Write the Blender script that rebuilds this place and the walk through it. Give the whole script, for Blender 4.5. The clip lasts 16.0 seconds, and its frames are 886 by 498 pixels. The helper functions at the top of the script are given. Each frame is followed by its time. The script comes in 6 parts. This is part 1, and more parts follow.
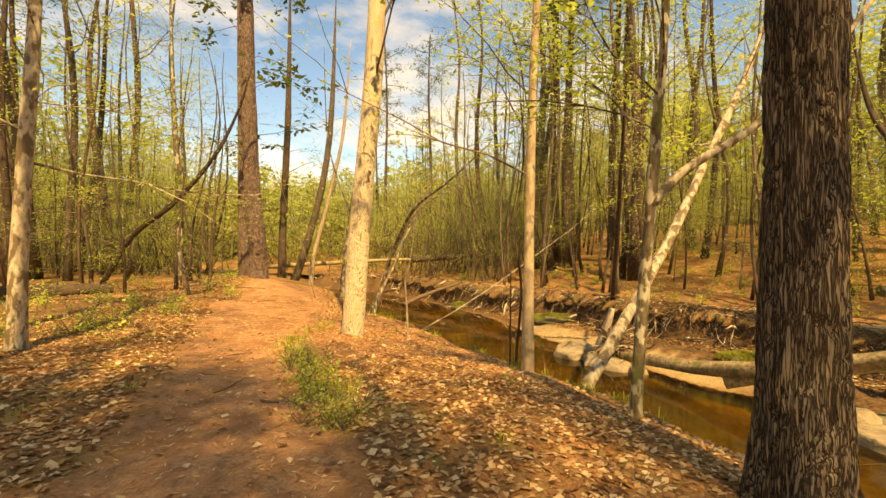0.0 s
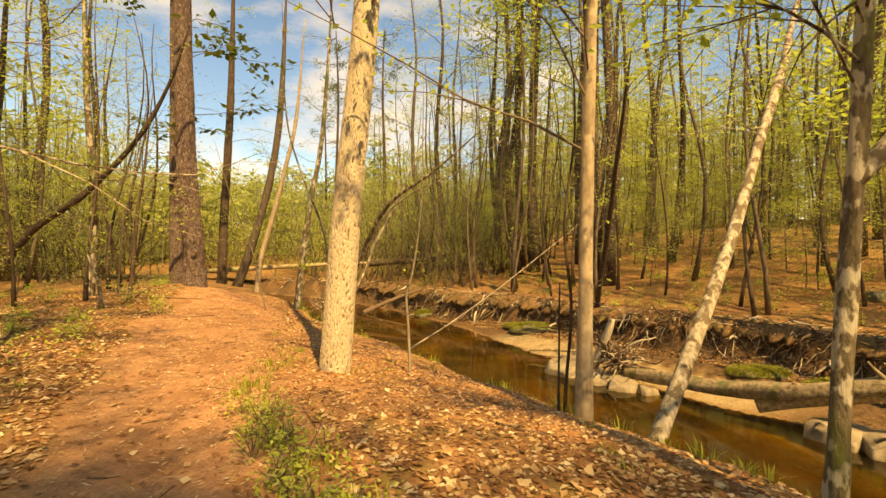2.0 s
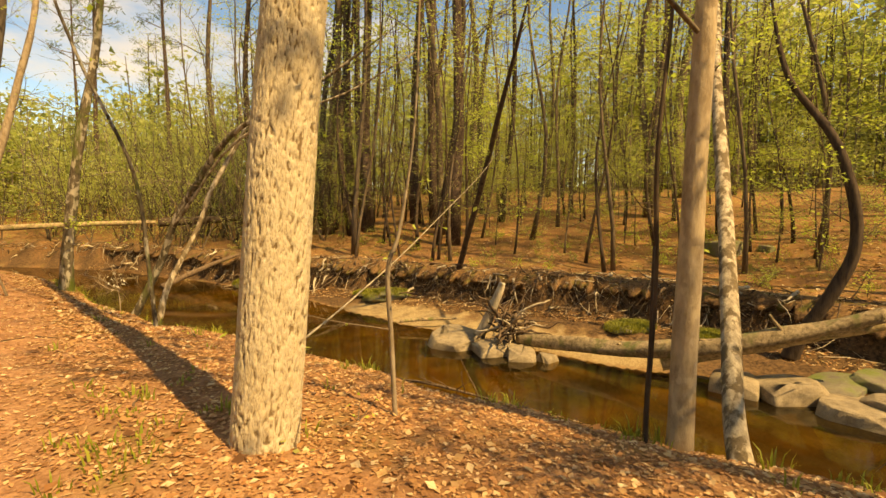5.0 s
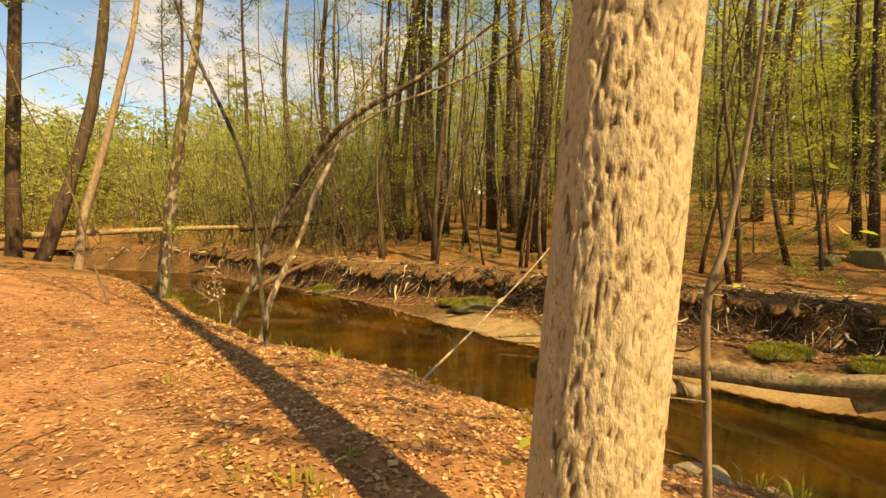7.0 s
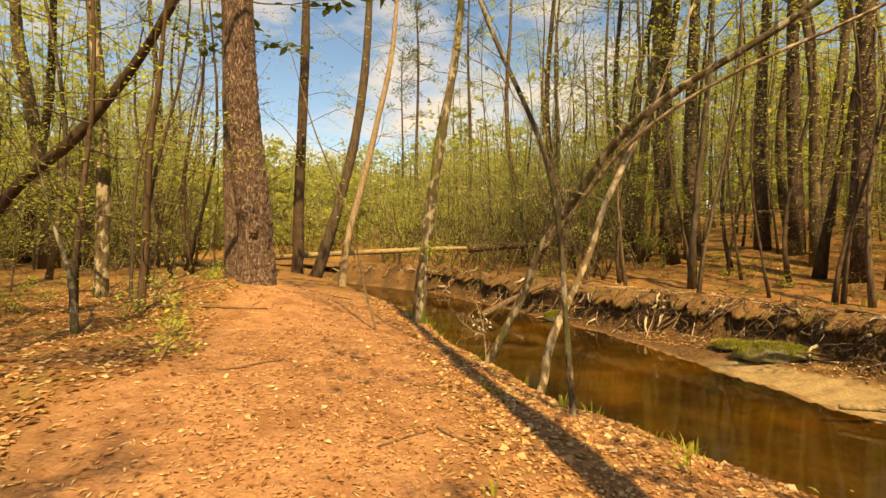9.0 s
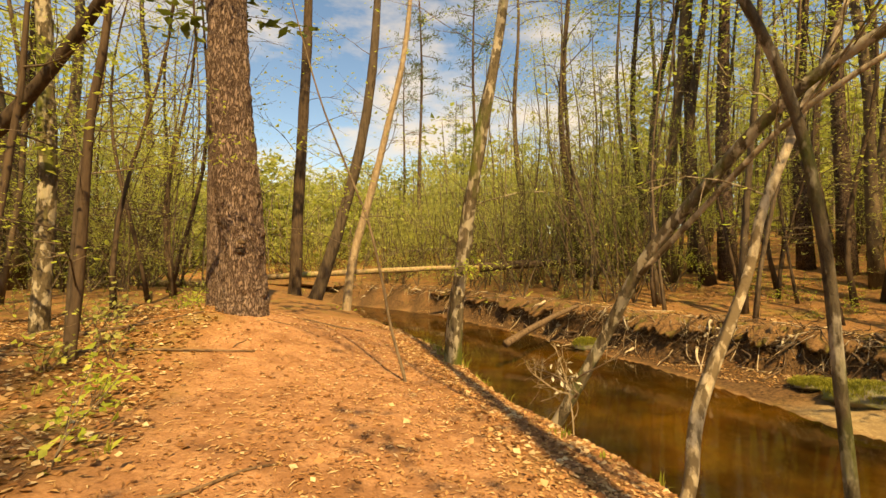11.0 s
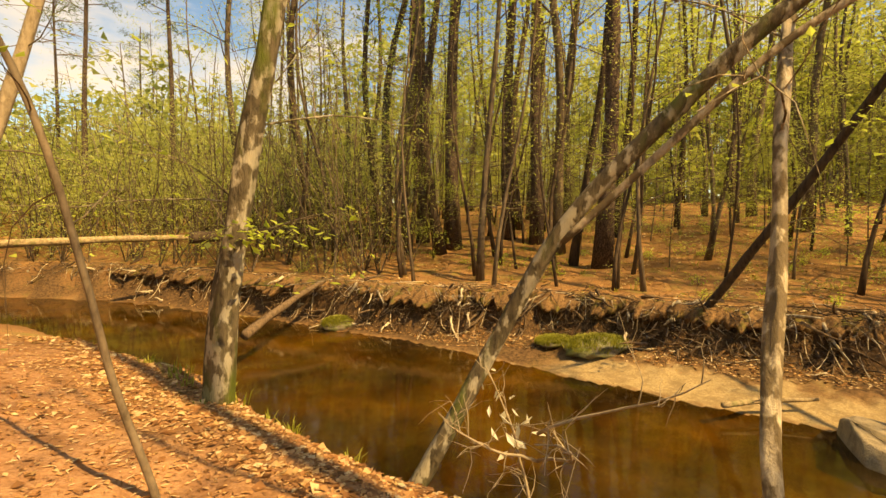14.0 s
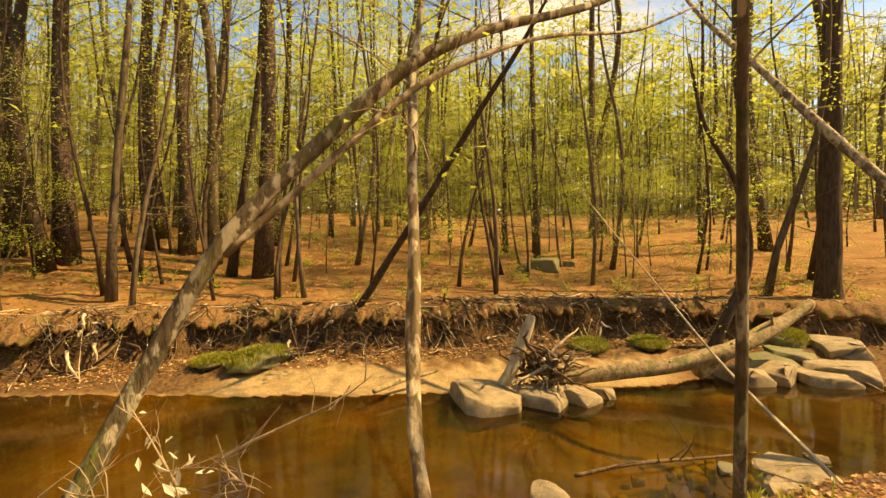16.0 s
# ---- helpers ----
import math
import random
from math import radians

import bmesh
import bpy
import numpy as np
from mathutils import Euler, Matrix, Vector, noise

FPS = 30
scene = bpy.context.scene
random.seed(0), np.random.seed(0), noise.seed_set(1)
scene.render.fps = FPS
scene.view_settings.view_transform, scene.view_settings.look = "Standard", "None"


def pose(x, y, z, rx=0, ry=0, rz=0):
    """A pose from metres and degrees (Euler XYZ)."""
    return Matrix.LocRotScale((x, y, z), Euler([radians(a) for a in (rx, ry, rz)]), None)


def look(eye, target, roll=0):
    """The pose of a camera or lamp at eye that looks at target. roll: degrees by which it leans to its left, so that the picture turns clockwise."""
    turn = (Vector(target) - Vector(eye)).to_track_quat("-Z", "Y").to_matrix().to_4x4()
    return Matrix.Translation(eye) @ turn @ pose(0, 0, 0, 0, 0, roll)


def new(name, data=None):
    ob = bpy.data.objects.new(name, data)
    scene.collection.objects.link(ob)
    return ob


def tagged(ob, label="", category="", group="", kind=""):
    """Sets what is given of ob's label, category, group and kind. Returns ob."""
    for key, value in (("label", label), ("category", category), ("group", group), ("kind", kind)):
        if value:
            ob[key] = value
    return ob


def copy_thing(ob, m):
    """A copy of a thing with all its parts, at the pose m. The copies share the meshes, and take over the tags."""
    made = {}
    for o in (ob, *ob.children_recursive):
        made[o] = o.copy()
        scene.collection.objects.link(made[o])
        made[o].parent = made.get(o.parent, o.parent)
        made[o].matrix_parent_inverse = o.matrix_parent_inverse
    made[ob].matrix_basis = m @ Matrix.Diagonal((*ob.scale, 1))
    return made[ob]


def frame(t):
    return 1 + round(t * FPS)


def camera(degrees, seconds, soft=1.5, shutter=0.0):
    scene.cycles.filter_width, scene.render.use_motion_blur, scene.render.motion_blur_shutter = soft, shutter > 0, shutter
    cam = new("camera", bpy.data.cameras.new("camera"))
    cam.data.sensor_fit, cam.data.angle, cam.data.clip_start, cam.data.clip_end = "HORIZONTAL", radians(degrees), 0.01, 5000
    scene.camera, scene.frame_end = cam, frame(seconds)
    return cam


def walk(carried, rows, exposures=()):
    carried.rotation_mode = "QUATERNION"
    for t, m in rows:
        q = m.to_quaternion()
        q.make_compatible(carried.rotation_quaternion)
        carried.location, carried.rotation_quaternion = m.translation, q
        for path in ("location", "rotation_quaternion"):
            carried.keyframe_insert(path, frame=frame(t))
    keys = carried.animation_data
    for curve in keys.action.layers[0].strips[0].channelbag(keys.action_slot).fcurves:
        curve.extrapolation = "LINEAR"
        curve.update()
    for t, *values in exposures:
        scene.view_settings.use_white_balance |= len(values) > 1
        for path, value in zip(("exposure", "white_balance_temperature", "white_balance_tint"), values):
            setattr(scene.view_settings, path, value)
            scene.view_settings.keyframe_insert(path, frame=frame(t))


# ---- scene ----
cam = camera(87.4, 16.0)
METRES, EYE, TILT, LEAN, TURN = 15.0, 1.61, 0.4, 0.0, 0.0
ROWS = [
    (0.0, 0.0, 0.0, 0.0, 0.0, 0.0, -0.0),
    (0.5, -0.015, 0.0343, 0.0017, -1.53, 0.72, -0.04),
    (1.0, -0.0327, 0.0715, 0.0017, 0.13, 0.67, -0.04),
    (1.5, -0.0454, 0.1065, 0.0006, -4.17, 0.4, -0.16),
    (2.0, -0.0593, 0.1438, -0.0008, -6.56, 0.41, -0.21),
    (2.5, -0.0746, 0.1798, -0.0029, -6.72, 0.66, -0.23),
    (3.0, -0.0938, 0.2188, -0.0048, -4.57, 1.83, -0.15),
    (3.5, -0.1064, 0.26, -0.0088, -7.61, -0.28, -0.18),
    (4.0, -0.1165, 0.2951, -0.009, -17.77, -2.54, -0.39),
    (6.5, -0.1549, 0.4284, -0.0129, -34.54, -4.36, -0.82),
    (7.0, -0.1636, 0.4606, -0.0138, -23.75, -3.71, -0.63),
    (7.5, -0.1755, 0.4897, -0.0136, -14.4, -2.71, -0.41),
    (8.0, -0.1883, 0.5257, -0.0151, -5.68, -1.93, -0.29),
    (8.5, -0.2032, 0.5559, -0.0147, -1.18, -2.65, -0.23),
    (9.0, -0.2139, 0.5884, -0.0157, 1.42, -1.33, -0.13),
    (11.5, -0.2724, 0.7605, -0.0202, 0.81, 1.03, -0.25),
    (12.0, -0.2821, 0.7984, -0.0227, -1.36, 0.92, -0.37),
    (12.5, -0.295, 0.8311, -0.0215, -5.96, 0.48, -0.49),
    (13.0, -0.2991, 0.8646, -0.0239, -15.3, -0.38, -0.72),
    (13.5, -0.3047, 0.8879, -0.0241, -26.81, -1.38, -0.86),
    (14.0, -0.304, 0.9065, -0.0256, -34.01, -2.2, -0.85),
    (14.5, -0.3134, 0.9222, -0.0247, -38.75, -2.2, -0.6),
    (15.0, -0.3138, 0.9221, -0.0238, -50.88, -1.47, -0.33),
    (15.5, -0.3071, 0.9135, -0.0239, -71.49, -1.32, -0.2),
    (16.0, -0.3049, 0.9097, -0.0238, -74.4, -0.75, -0.4),
]
walk(cam, [(t, pose(0, 0, EYE, TILT, LEAN, TURN) @ pose(METRES * x, METRES * y, METRES * z, 90 + pitch, roll, yaw)) for t, x, y, z, yaw, pitch, roll in ROWS],
     exposures=[(0.0, 0.88, 13500, 16), (2.0, 0.76, 13000, 16), (7.0, 0.6, 11800, 16), (12.0, 0.6, 11800, 16), (16.0, 0.86, 13500, 16)])

# ---- light ----
SUN_AZ, SUN_EL = 162.5, 50.0
world = bpy.data.worlds.new("sky")
scene.world = world
world.use_nodes = True
wn = world.node_tree
wn.nodes.clear()
w_out = wn.nodes.new("ShaderNodeOutputWorld")
w_bg = wn.nodes.new("ShaderNodeBackground")
w_sky = wn.nodes.new("ShaderNodeTexSky")
w_sky.sky_type = "NISHITA"
w_sky.sun_disc = False
w_sky.sun_elevation = radians(SUN_EL)
w_sky.sun_rotation = radians(SUN_AZ)
w_sky.air_density, w_sky.dust_density, w_sky.ozone_density = 1.0, 0.3, 3.0
w_tc = wn.nodes.new("ShaderNodeTexCoord")
w_map = wn.nodes.new("ShaderNodeMapping")
w_map.inputs["Scale"].default_value = (1.0, 1.0, 2.6)
w_noise = wn.nodes.new("ShaderNodeTexNoise")
w_noise.inputs["Scale"].default_value = 2.3
w_noise.inputs["Detail"].default_value = 7.0
w_noise.inputs["Roughness"].default_value = 0.58
w_ramp = wn.nodes.new("ShaderNodeValToRGB")
w_ramp.color_ramp.elements[0].position = 0.50
w_ramp.color_ramp.elements[1].position = 0.66
w_mix = wn.nodes.new("ShaderNodeMixRGB")
w_mix.inputs["Color2"].default_value = (7.4, 7.7, 8.1, 1)
wn.links.new(w_tc.outputs["Generated"], w_map.inputs["Vector"])
wn.links.new(w_map.outputs["Vector"], w_noise.inputs["Vector"])
wn.links.new(w_noise.outputs["Fac"], w_ramp.inputs["Fac"])
wn.links.new(w_ramp.outputs["Color"], w_mix.inputs["Fac"])
w_hue = wn.nodes.new("ShaderNodeHueSaturation")
w_hue.inputs["Saturation"].default_value = 1.2
w_hue.inputs["Value"].default_value = 1.95
wn.links.new(w_sky.outputs["Color"], w_hue.inputs["Color"])
wn.links.new(w_hue.outputs["Color"], w_mix.inputs["Color1"])
wn.links.new(w_mix.outputs["Color"], w_bg.inputs["Color"])
w_bg.inputs["Strength"].default_value = 0.08
wn.links.new(w_bg.outputs["Background"], w_out.inputs["Surface"])

sun_data = bpy.data.lights.new("sun", "SUN")
sun_data.energy = 5.0
sun_data.angle = radians(0.6)
sun_data.color = (1.0, 0.89, 0.61)
sun = new("sun", sun_data)
sun_dir = Vector((math.sin(radians(SUN_AZ)) * math.cos(radians(SUN_EL)), math.cos(radians(SUN_AZ)) * math.cos(radians(SUN_EL)), math.sin(radians(SUN_EL))))
sun.matrix_basis = look(sun_dir * 60, (0, 0, 0))


# ---- materials ----
def material(name):
    m = bpy.data.materials.new(name)
    m.use_nodes = True
    nt = m.node_tree
    nt.nodes.clear()
    out = nt.nodes.new("ShaderNodeOutputMaterial")
    return m, nt, out


def node(nt, kind, **values):
    n = nt.nodes.new(kind)
    for key, value in values.items():
        n.inputs[key.replace("_", " ")].default_value = value
    return n


def rgba(c):
    return (c[0], c[1], c[2], 1.0)


def noise_of(nt, vec, scale, detail=4.0, rough=0.55):
    n = node(nt, "ShaderNodeTexNoise", Scale=scale, Detail=detail, Roughness=rough)
    if vec is not None:
        nt.links.new(vec, n.inputs["Vector"])
    return n.outputs["Fac"]


def ramp_of(nt, fac, stops):
    n = nt.nodes.new("ShaderNodeValToRGB")
    e = n.color_ramp.elements
    while len(e) < len(stops):
        e.new(0.5)
    for el, (p, c) in zip(e, stops):
        el.position, el.color = p, rgba(c)
    nt.links.new(fac, n.inputs["Fac"])
    return n.outputs["Color"]


def mixed(nt, fac, a, b, kind="MIX"):
    n = nt.nodes.new("ShaderNodeMixRGB")
    n.blend_type = kind
    for sock, v in ((n.inputs["Fac"], fac), (n.inputs["Color1"], a), (n.inputs["Color2"], b)):
        if isinstance(v, (int, float)):
            sock.default_value = v
        elif isinstance(v, tuple):
            sock.default_value = rgba(v)
        else:
            nt.links.new(v, sock)
    return n.outputs["Color"]


def stretched(nt, sx, sy, sz, coords="Object"):
    tc = nt.nodes.new("ShaderNodeTexCoord")
    mp = node(nt, "ShaderNodeMapping", Scale=(sx, sy, sz))
    nt.links.new(tc.outputs[coords], mp.inputs["Vector"])
    return mp.outputs["Vector"]


def bump_of(nt, height, strength, distance=0.02):
    b = node(nt, "ShaderNodeBump", Strength=strength, Distance=distance)
    nt.links.new(height, b.inputs["Height"])
    return b.outputs["Normal"]


def bark(name, dark, light, moss=None, grain=14.0, stretch=0.22, relief=0.6, patch=0.0, patch_col=(0.5, 0.5, 0.45), vary=0.25):
    m, nt, out = material(name)
    p = node(nt, "ShaderNodeBsdfPrincipled", Roughness=0.92)
    p.inputs["Specular IOR Level"].default_value = 0.15
    v = stretched(nt, 1, 1, stretch)
    n1 = noise_of(nt, v, grain, 6.0, 0.65)
    col = ramp_of(nt, n1, [(0.33, dark), (0.62, light)])
    flat = stretched(nt, 1, 1, 0.6)
    n2 = noise_of(nt, flat, 2.3, 3.0)
    col = mixed(nt, 0.55, col, ramp_of(nt, n2, [(0.3, tuple(c * (1 - vary) for c in light)), (0.7, tuple(min(1, c * (1 + vary)) for c in light))]), "MIX")
    col = mixed(nt, 0.75, col, ramp_of(nt, n1, [(0.3, dark), (0.6, light)]), "MIX")
    if patch:
        n3 = noise_of(nt, stretched(nt, 1, 1, 0.5), 9.0, 4.0)
        col = mixed(nt, ramp_of(nt, n3, [(0.62 - patch, (0, 0, 0)), (0.66 - patch * 0.8, (1, 1, 1))]), col, patch_col)
    if moss:
        n4 = noise_of(nt, stretched(nt, 1, 1, 0.35), 3.5, 4.0)
        col = mixed(nt, ramp_of(nt, n4, [(0.52, (0, 0, 0)), (0.68, (1, 1, 1))]), col, moss)
    info = nt.nodes.new("ShaderNodeObjectInfo")
    tone = ramp_of(nt, info.outputs["Random"], [(0.0, (0.72, 0.72, 0.74)), (1.0, (1.15, 1.1, 1.02))])
    col = mixed(nt, 1.0, col, tone, "MULTIPLY")
    nt.links.new(col, p.inputs["Base Color"])
    nt.links.new(bump_of(nt, n1, relief, 0.03), p.inputs["Normal"])
    nt.links.new(p.outputs["BSDF"], out.inputs["Surface"])
    return m


def leaf(name, a, b, through_amount=0.45, rough=0.6, between=()):
    m, nt, out = material(name)
    geo = nt.nodes.new("ShaderNodeNewGeometry")
    col = ramp_of(nt, geo.outputs["Random Per Island"], [(0.0, a), *between, (1.0, b)])
    p = node(nt, "ShaderNodeBsdfPrincipled", Roughness=rough)
    p.inputs["Specular IOR Level"].default_value = 0.25
    tr = nt.nodes.new("ShaderNodeBsdfTranslucent")
    mx = node(nt, "ShaderNodeMixShader", Fac=through_amount)
    nt.links.new(col, p.inputs["Base Color"])
    nt.links.new(mixed(nt, 0.2, col, (0.55, 0.58, 0.08)), tr.inputs["Color"])
    nt.links.new(p.outputs["BSDF"], mx.inputs[1])
    nt.links.new(tr.outputs["BSDF"], mx.inputs[2])
    nt.links.new(mx.outputs["Shader"], out.inputs["Surface"])
    return m


def plated_bark(name, crack, lo, hi, cell=16.0, stretch=0.45, edge=(0.02, 0.16), warp=0.35, relief=1.0, moss=None):
    """Bark broken into plates by dark cracks."""
    m, nt, out = material(name)
    p = node(nt, "ShaderNodeBsdfPrincipled", Roughness=0.92)
    p.inputs["Specular IOR Level"].default_value = 0.12
    v = stretched(nt, 1, 1, stretch)
    wn_ = node(nt, "ShaderNodeTexNoise", Scale=cell * 0.7, Detail=4.0)
    nt.links.new(v, wn_.inputs["Vector"])
    add = nt.nodes.new("ShaderNodeMixRGB")
    add.blend_type = "LINEAR_LIGHT"
    add.inputs["Fac"].default_value = warp / cell * 2.0
    nt.links.new(v, add.inputs["Color1"])
    nt.links.new(wn_.outputs["Color"], add.inputs["Color2"])
    vo = nt.nodes.new("ShaderNodeTexVoronoi")
    vo.feature = "DISTANCE_TO_EDGE"
    vo.inputs["Scale"].default_value = cell
    nt.links.new(add.outputs["Color"], vo.inputs["Vector"])
    vc = nt.nodes.new("ShaderNodeTexVoronoi")
    vc.inputs["Scale"].default_value = cell
    nt.links.new(add.outputs["Color"], vc.inputs["Vector"])
    n1 = noise_of(nt, stretched(nt, 1, 1, stretch * 0.6), cell * 2.2, 5.0, 0.7)
    n2 = noise_of(nt, stretched(nt, 1, 1, 0.5), 2.0, 3.0)
    face = ramp_of(nt, mixed(nt, 0.5, n1, vc.outputs["Color"]), [(0.25, lo), (0.75, hi)])
    face = mixed(nt, 0.35, face, ramp_of(nt, n2, [(0.35, lo), (0.65, hi)]))
    plate = ramp_of(nt, vo.outputs["Distance"], [(edge[0], (0, 0, 0)), (edge[1], (1, 1, 1))])
    col = mixed(nt, plate, crack, face)
    if moss:
        col = mixed(nt, ramp_of(nt, noise_of(nt, stretched(nt, 1, 1, 0.3), 3.0, 4.0), [(0.55, (0, 0, 0)), (0.7, (0.7, 0.7, 0.7))]), col, moss)
    nt.links.new(col, p.inputs["Base Color"])
    nt.links.new(bump_of(nt, mixed(nt, 0.3, plate, n1), relief, 0.04), p.inputs["Normal"])
    nt.links.new(p.outputs["BSDF"], out.inputs["Surface"])
    return m


def pitted_bark(name, pit, lo, hi):
    """Pale bark, darker in colour in the pits carved in the mesh."""
    m, nt, out = material(name)
    p = node(nt, "ShaderNodeBsdfPrincipled", Roughness=0.9)
    p.inputs["Specular IOR Level"].default_value = 0.12
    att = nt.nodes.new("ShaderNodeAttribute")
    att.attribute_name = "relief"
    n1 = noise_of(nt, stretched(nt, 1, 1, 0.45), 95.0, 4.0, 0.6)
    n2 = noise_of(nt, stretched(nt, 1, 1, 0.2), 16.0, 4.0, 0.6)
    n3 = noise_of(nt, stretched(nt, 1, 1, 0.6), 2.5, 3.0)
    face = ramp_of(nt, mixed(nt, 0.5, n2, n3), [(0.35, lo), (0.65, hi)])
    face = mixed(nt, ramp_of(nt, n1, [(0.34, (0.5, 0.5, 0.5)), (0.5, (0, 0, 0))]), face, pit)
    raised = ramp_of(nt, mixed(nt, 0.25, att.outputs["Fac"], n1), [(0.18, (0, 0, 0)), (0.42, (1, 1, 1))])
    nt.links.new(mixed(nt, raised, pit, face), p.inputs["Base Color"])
    nt.links.new(bump_of(nt, mixed(nt, 0.4, n1, n2), 0.7, 0.02), p.inputs["Normal"])
    nt.links.new(p.outputs["BSDF"], out.inputs["Surface"])
    return m


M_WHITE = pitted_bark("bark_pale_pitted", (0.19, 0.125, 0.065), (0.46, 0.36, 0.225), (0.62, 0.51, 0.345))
M_OAK = plated_bark("bark_dark_furrowed", (0.045, 0.028, 0.018), (0.13, 0.09, 0.06), (0.29, 0.22, 0.155), cell=42.0, stretch=0.075, edge=(0.02, 0.2), warp=1.0, relief=1.0)
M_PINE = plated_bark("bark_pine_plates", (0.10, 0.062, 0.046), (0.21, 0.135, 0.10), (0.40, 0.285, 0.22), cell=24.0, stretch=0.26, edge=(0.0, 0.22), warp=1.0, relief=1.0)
# the pine bark again with shade put into its colour, for the wood's pines
M_PINE_SHADY = plated_bark("bark_pine_shaded_plates", (0.035, 0.023, 0.017), (0.11, 0.07, 0.05), (0.22, 0.15, 0.11), cell=18.0, stretch=0.32, edge=(0.0, 0.18), warp=1.4, relief=0.8)
M_SMOOTH = bark("bark_smooth_grey", (0.20, 0.14, 0.085), (0.42, 0.325, 0.215), grain=13, stretch=0.4, relief=0.5, patch=0.05, patch_col=(0.46, 0.36, 0.24))
M_PALE = bark("bark_bone_pale", (0.15, 0.105, 0.06), (0.56, 0.465, 0.33), grain=15, stretch=0.45, relief=0.9, patch=0.13, patch_col=(0.17, 0.125, 0.075))
M_MOTTLED = bark("bark_mottled_lichen", (0.03, 0.023, 0.014), (0.16, 0.125, 0.08), moss=(0.10, 0.12, 0.025), grain=20, stretch=0.35, relief=1.0, patch=0.115, patch_col=(0.40, 0.35, 0.26))
M_GREY = bark("bark_grey_brown", (0.04, 0.029, 0.02), (0.16, 0.118, 0.08), grain=12, stretch=0.2, relief=0.6)
M_DARK = bark("bark_dark_brown", (0.028, 0.019, 0.013), (0.11, 0.075, 0.05), grain=14, stretch=0.2, relief=0.7)
# bark of the distant trunks, lightened in colour to look sunlit
M_FAR_TRUNK = bark("bark_far_sunlit", (0.12, 0.09, 0.06), (0.34, 0.27, 0.19), grain=10, stretch=0.2, relief=0.3)
M_TWIG = bark("twig_brown", (0.07, 0.05, 0.033), (0.22, 0.165, 0.11), grain=20, stretch=0.5, relief=0.1)
M_DEAD = bark("dead_wood_bleached", (0.20, 0.15, 0.09), (0.60, 0.50, 0.36), grain=16, stretch=0.12, relief=0.6)
M_LOG = bark("log_weathered", (0.07, 0.045, 0.024), (0.42, 0.31, 0.18), grain=11, stretch=1.0, relief=1.0, moss=(0.16, 0.16, 0.06))
M_ROOT = bark("dead_roots_brown", (0.03, 0.02, 0.013), (0.19, 0.125, 0.078), grain=16, stretch=0.3, relief=0.5)
M_LEAF = leaf("spring_leaf", (0.35, 0.45, 0.07), (0.60, 0.66, 0.15), 0.55)
M_LEAF_OLIVE = leaf("young_leaf_olive", (0.31, 0.345, 0.095), (0.53, 0.53, 0.19), 0.55)
M_NEEDLE = leaf("pine_needles", (0.05, 0.085, 0.018), (0.13, 0.17, 0.04), 0.25)
M_GRASS = leaf("grass_blades", (0.18, 0.22, 0.03), (0.42, 0.40, 0.08), 0.4)
M_MOSS = leaf("moss_blades", (0.13, 0.14, 0.025), (0.36, 0.33, 0.06), 0.3)
M_LITTER = leaf("fallen_leaves", (0.14, 0.06, 0.025), (0.74, 0.56, 0.33), 0.2, 0.7, [(0.35, (0.34, 0.145, 0.055)), (0.75, (0.54, 0.33, 0.15))])
M_LITTER_RED = leaf("rusty_fallen_leaves", (0.20, 0.09, 0.036), (0.70, 0.48, 0.26), 0.15, 0.7, [(0.35, (0.42, 0.19, 0.08)), (0.8, (0.58, 0.32, 0.145))])
M_CATKIN = leaf("pale_dry_leaf", (0.62, 0.55, 0.40), (0.80, 0.74, 0.58), 0.4)


# ---- the lie of the land ----
NEAR_LIP = [(7.5, -40), (6.2, -9), (4.8, -2.5), (3.9, 1.0), (3.2, 3.0), (2.45, 4.9), (1.5, 6.8), (0.75, 8.3), (0.1, 9.7), (-0.9, 11.7), (-1.65, 12.9), (-2.6, 14.5), (-3.35, 16.6), (-3.9, 18.3), (-4.7, 20.7), (-6.2, 23.6), (-8.2, 28), (-12, 34), (-22, 42), (-60, 52)]
FAR_WATER = [(12.5, -40), (11, -9), (9.8, -1), (8.6, 4.5), (7.7, 7.3), (8.0, 9.5), (6.2, 12.2), (4.9, 15.6), (4.1, 17.9), (3.15, 20.8), (2.7, 23), (2.1, 24.9), (1.2, 26.4), (-0.7, 31), (-5.5, 38.5), (-14, 46), (-60, 58)]
FAR_LIP = [(15, -40), (13.4, -9), (12.3, -1), (11.5, 5), (11.4, 9.5), (10.9, 12.6), (9.7, 15.6), (8.1, 17.5), (6.9, 19.6), (6.2, 22.2), (4.6, 24.6), (3.2, 26.0), (1.4, 29.3), (-0.6, 33.4), (-5, 40.6), (-13, 48.5), (-60, 61)]
PATH = [(3.5, -30), (1.6, -9), (0.5, -3), (-0.45, 0.0), (-1.45, 3.1), (-2.6, 6.2), (-3.7, 9.0), (-4.4, 11.5), (-4.8, 14.0), (-5.7, 17.0), (-6.6, 20.0), (-8.2, 24), (-11, 30), (-20, 42), (-50, 60)]
WATER_Z = -1.78
PINE_AT = (-7.2, 17.75)


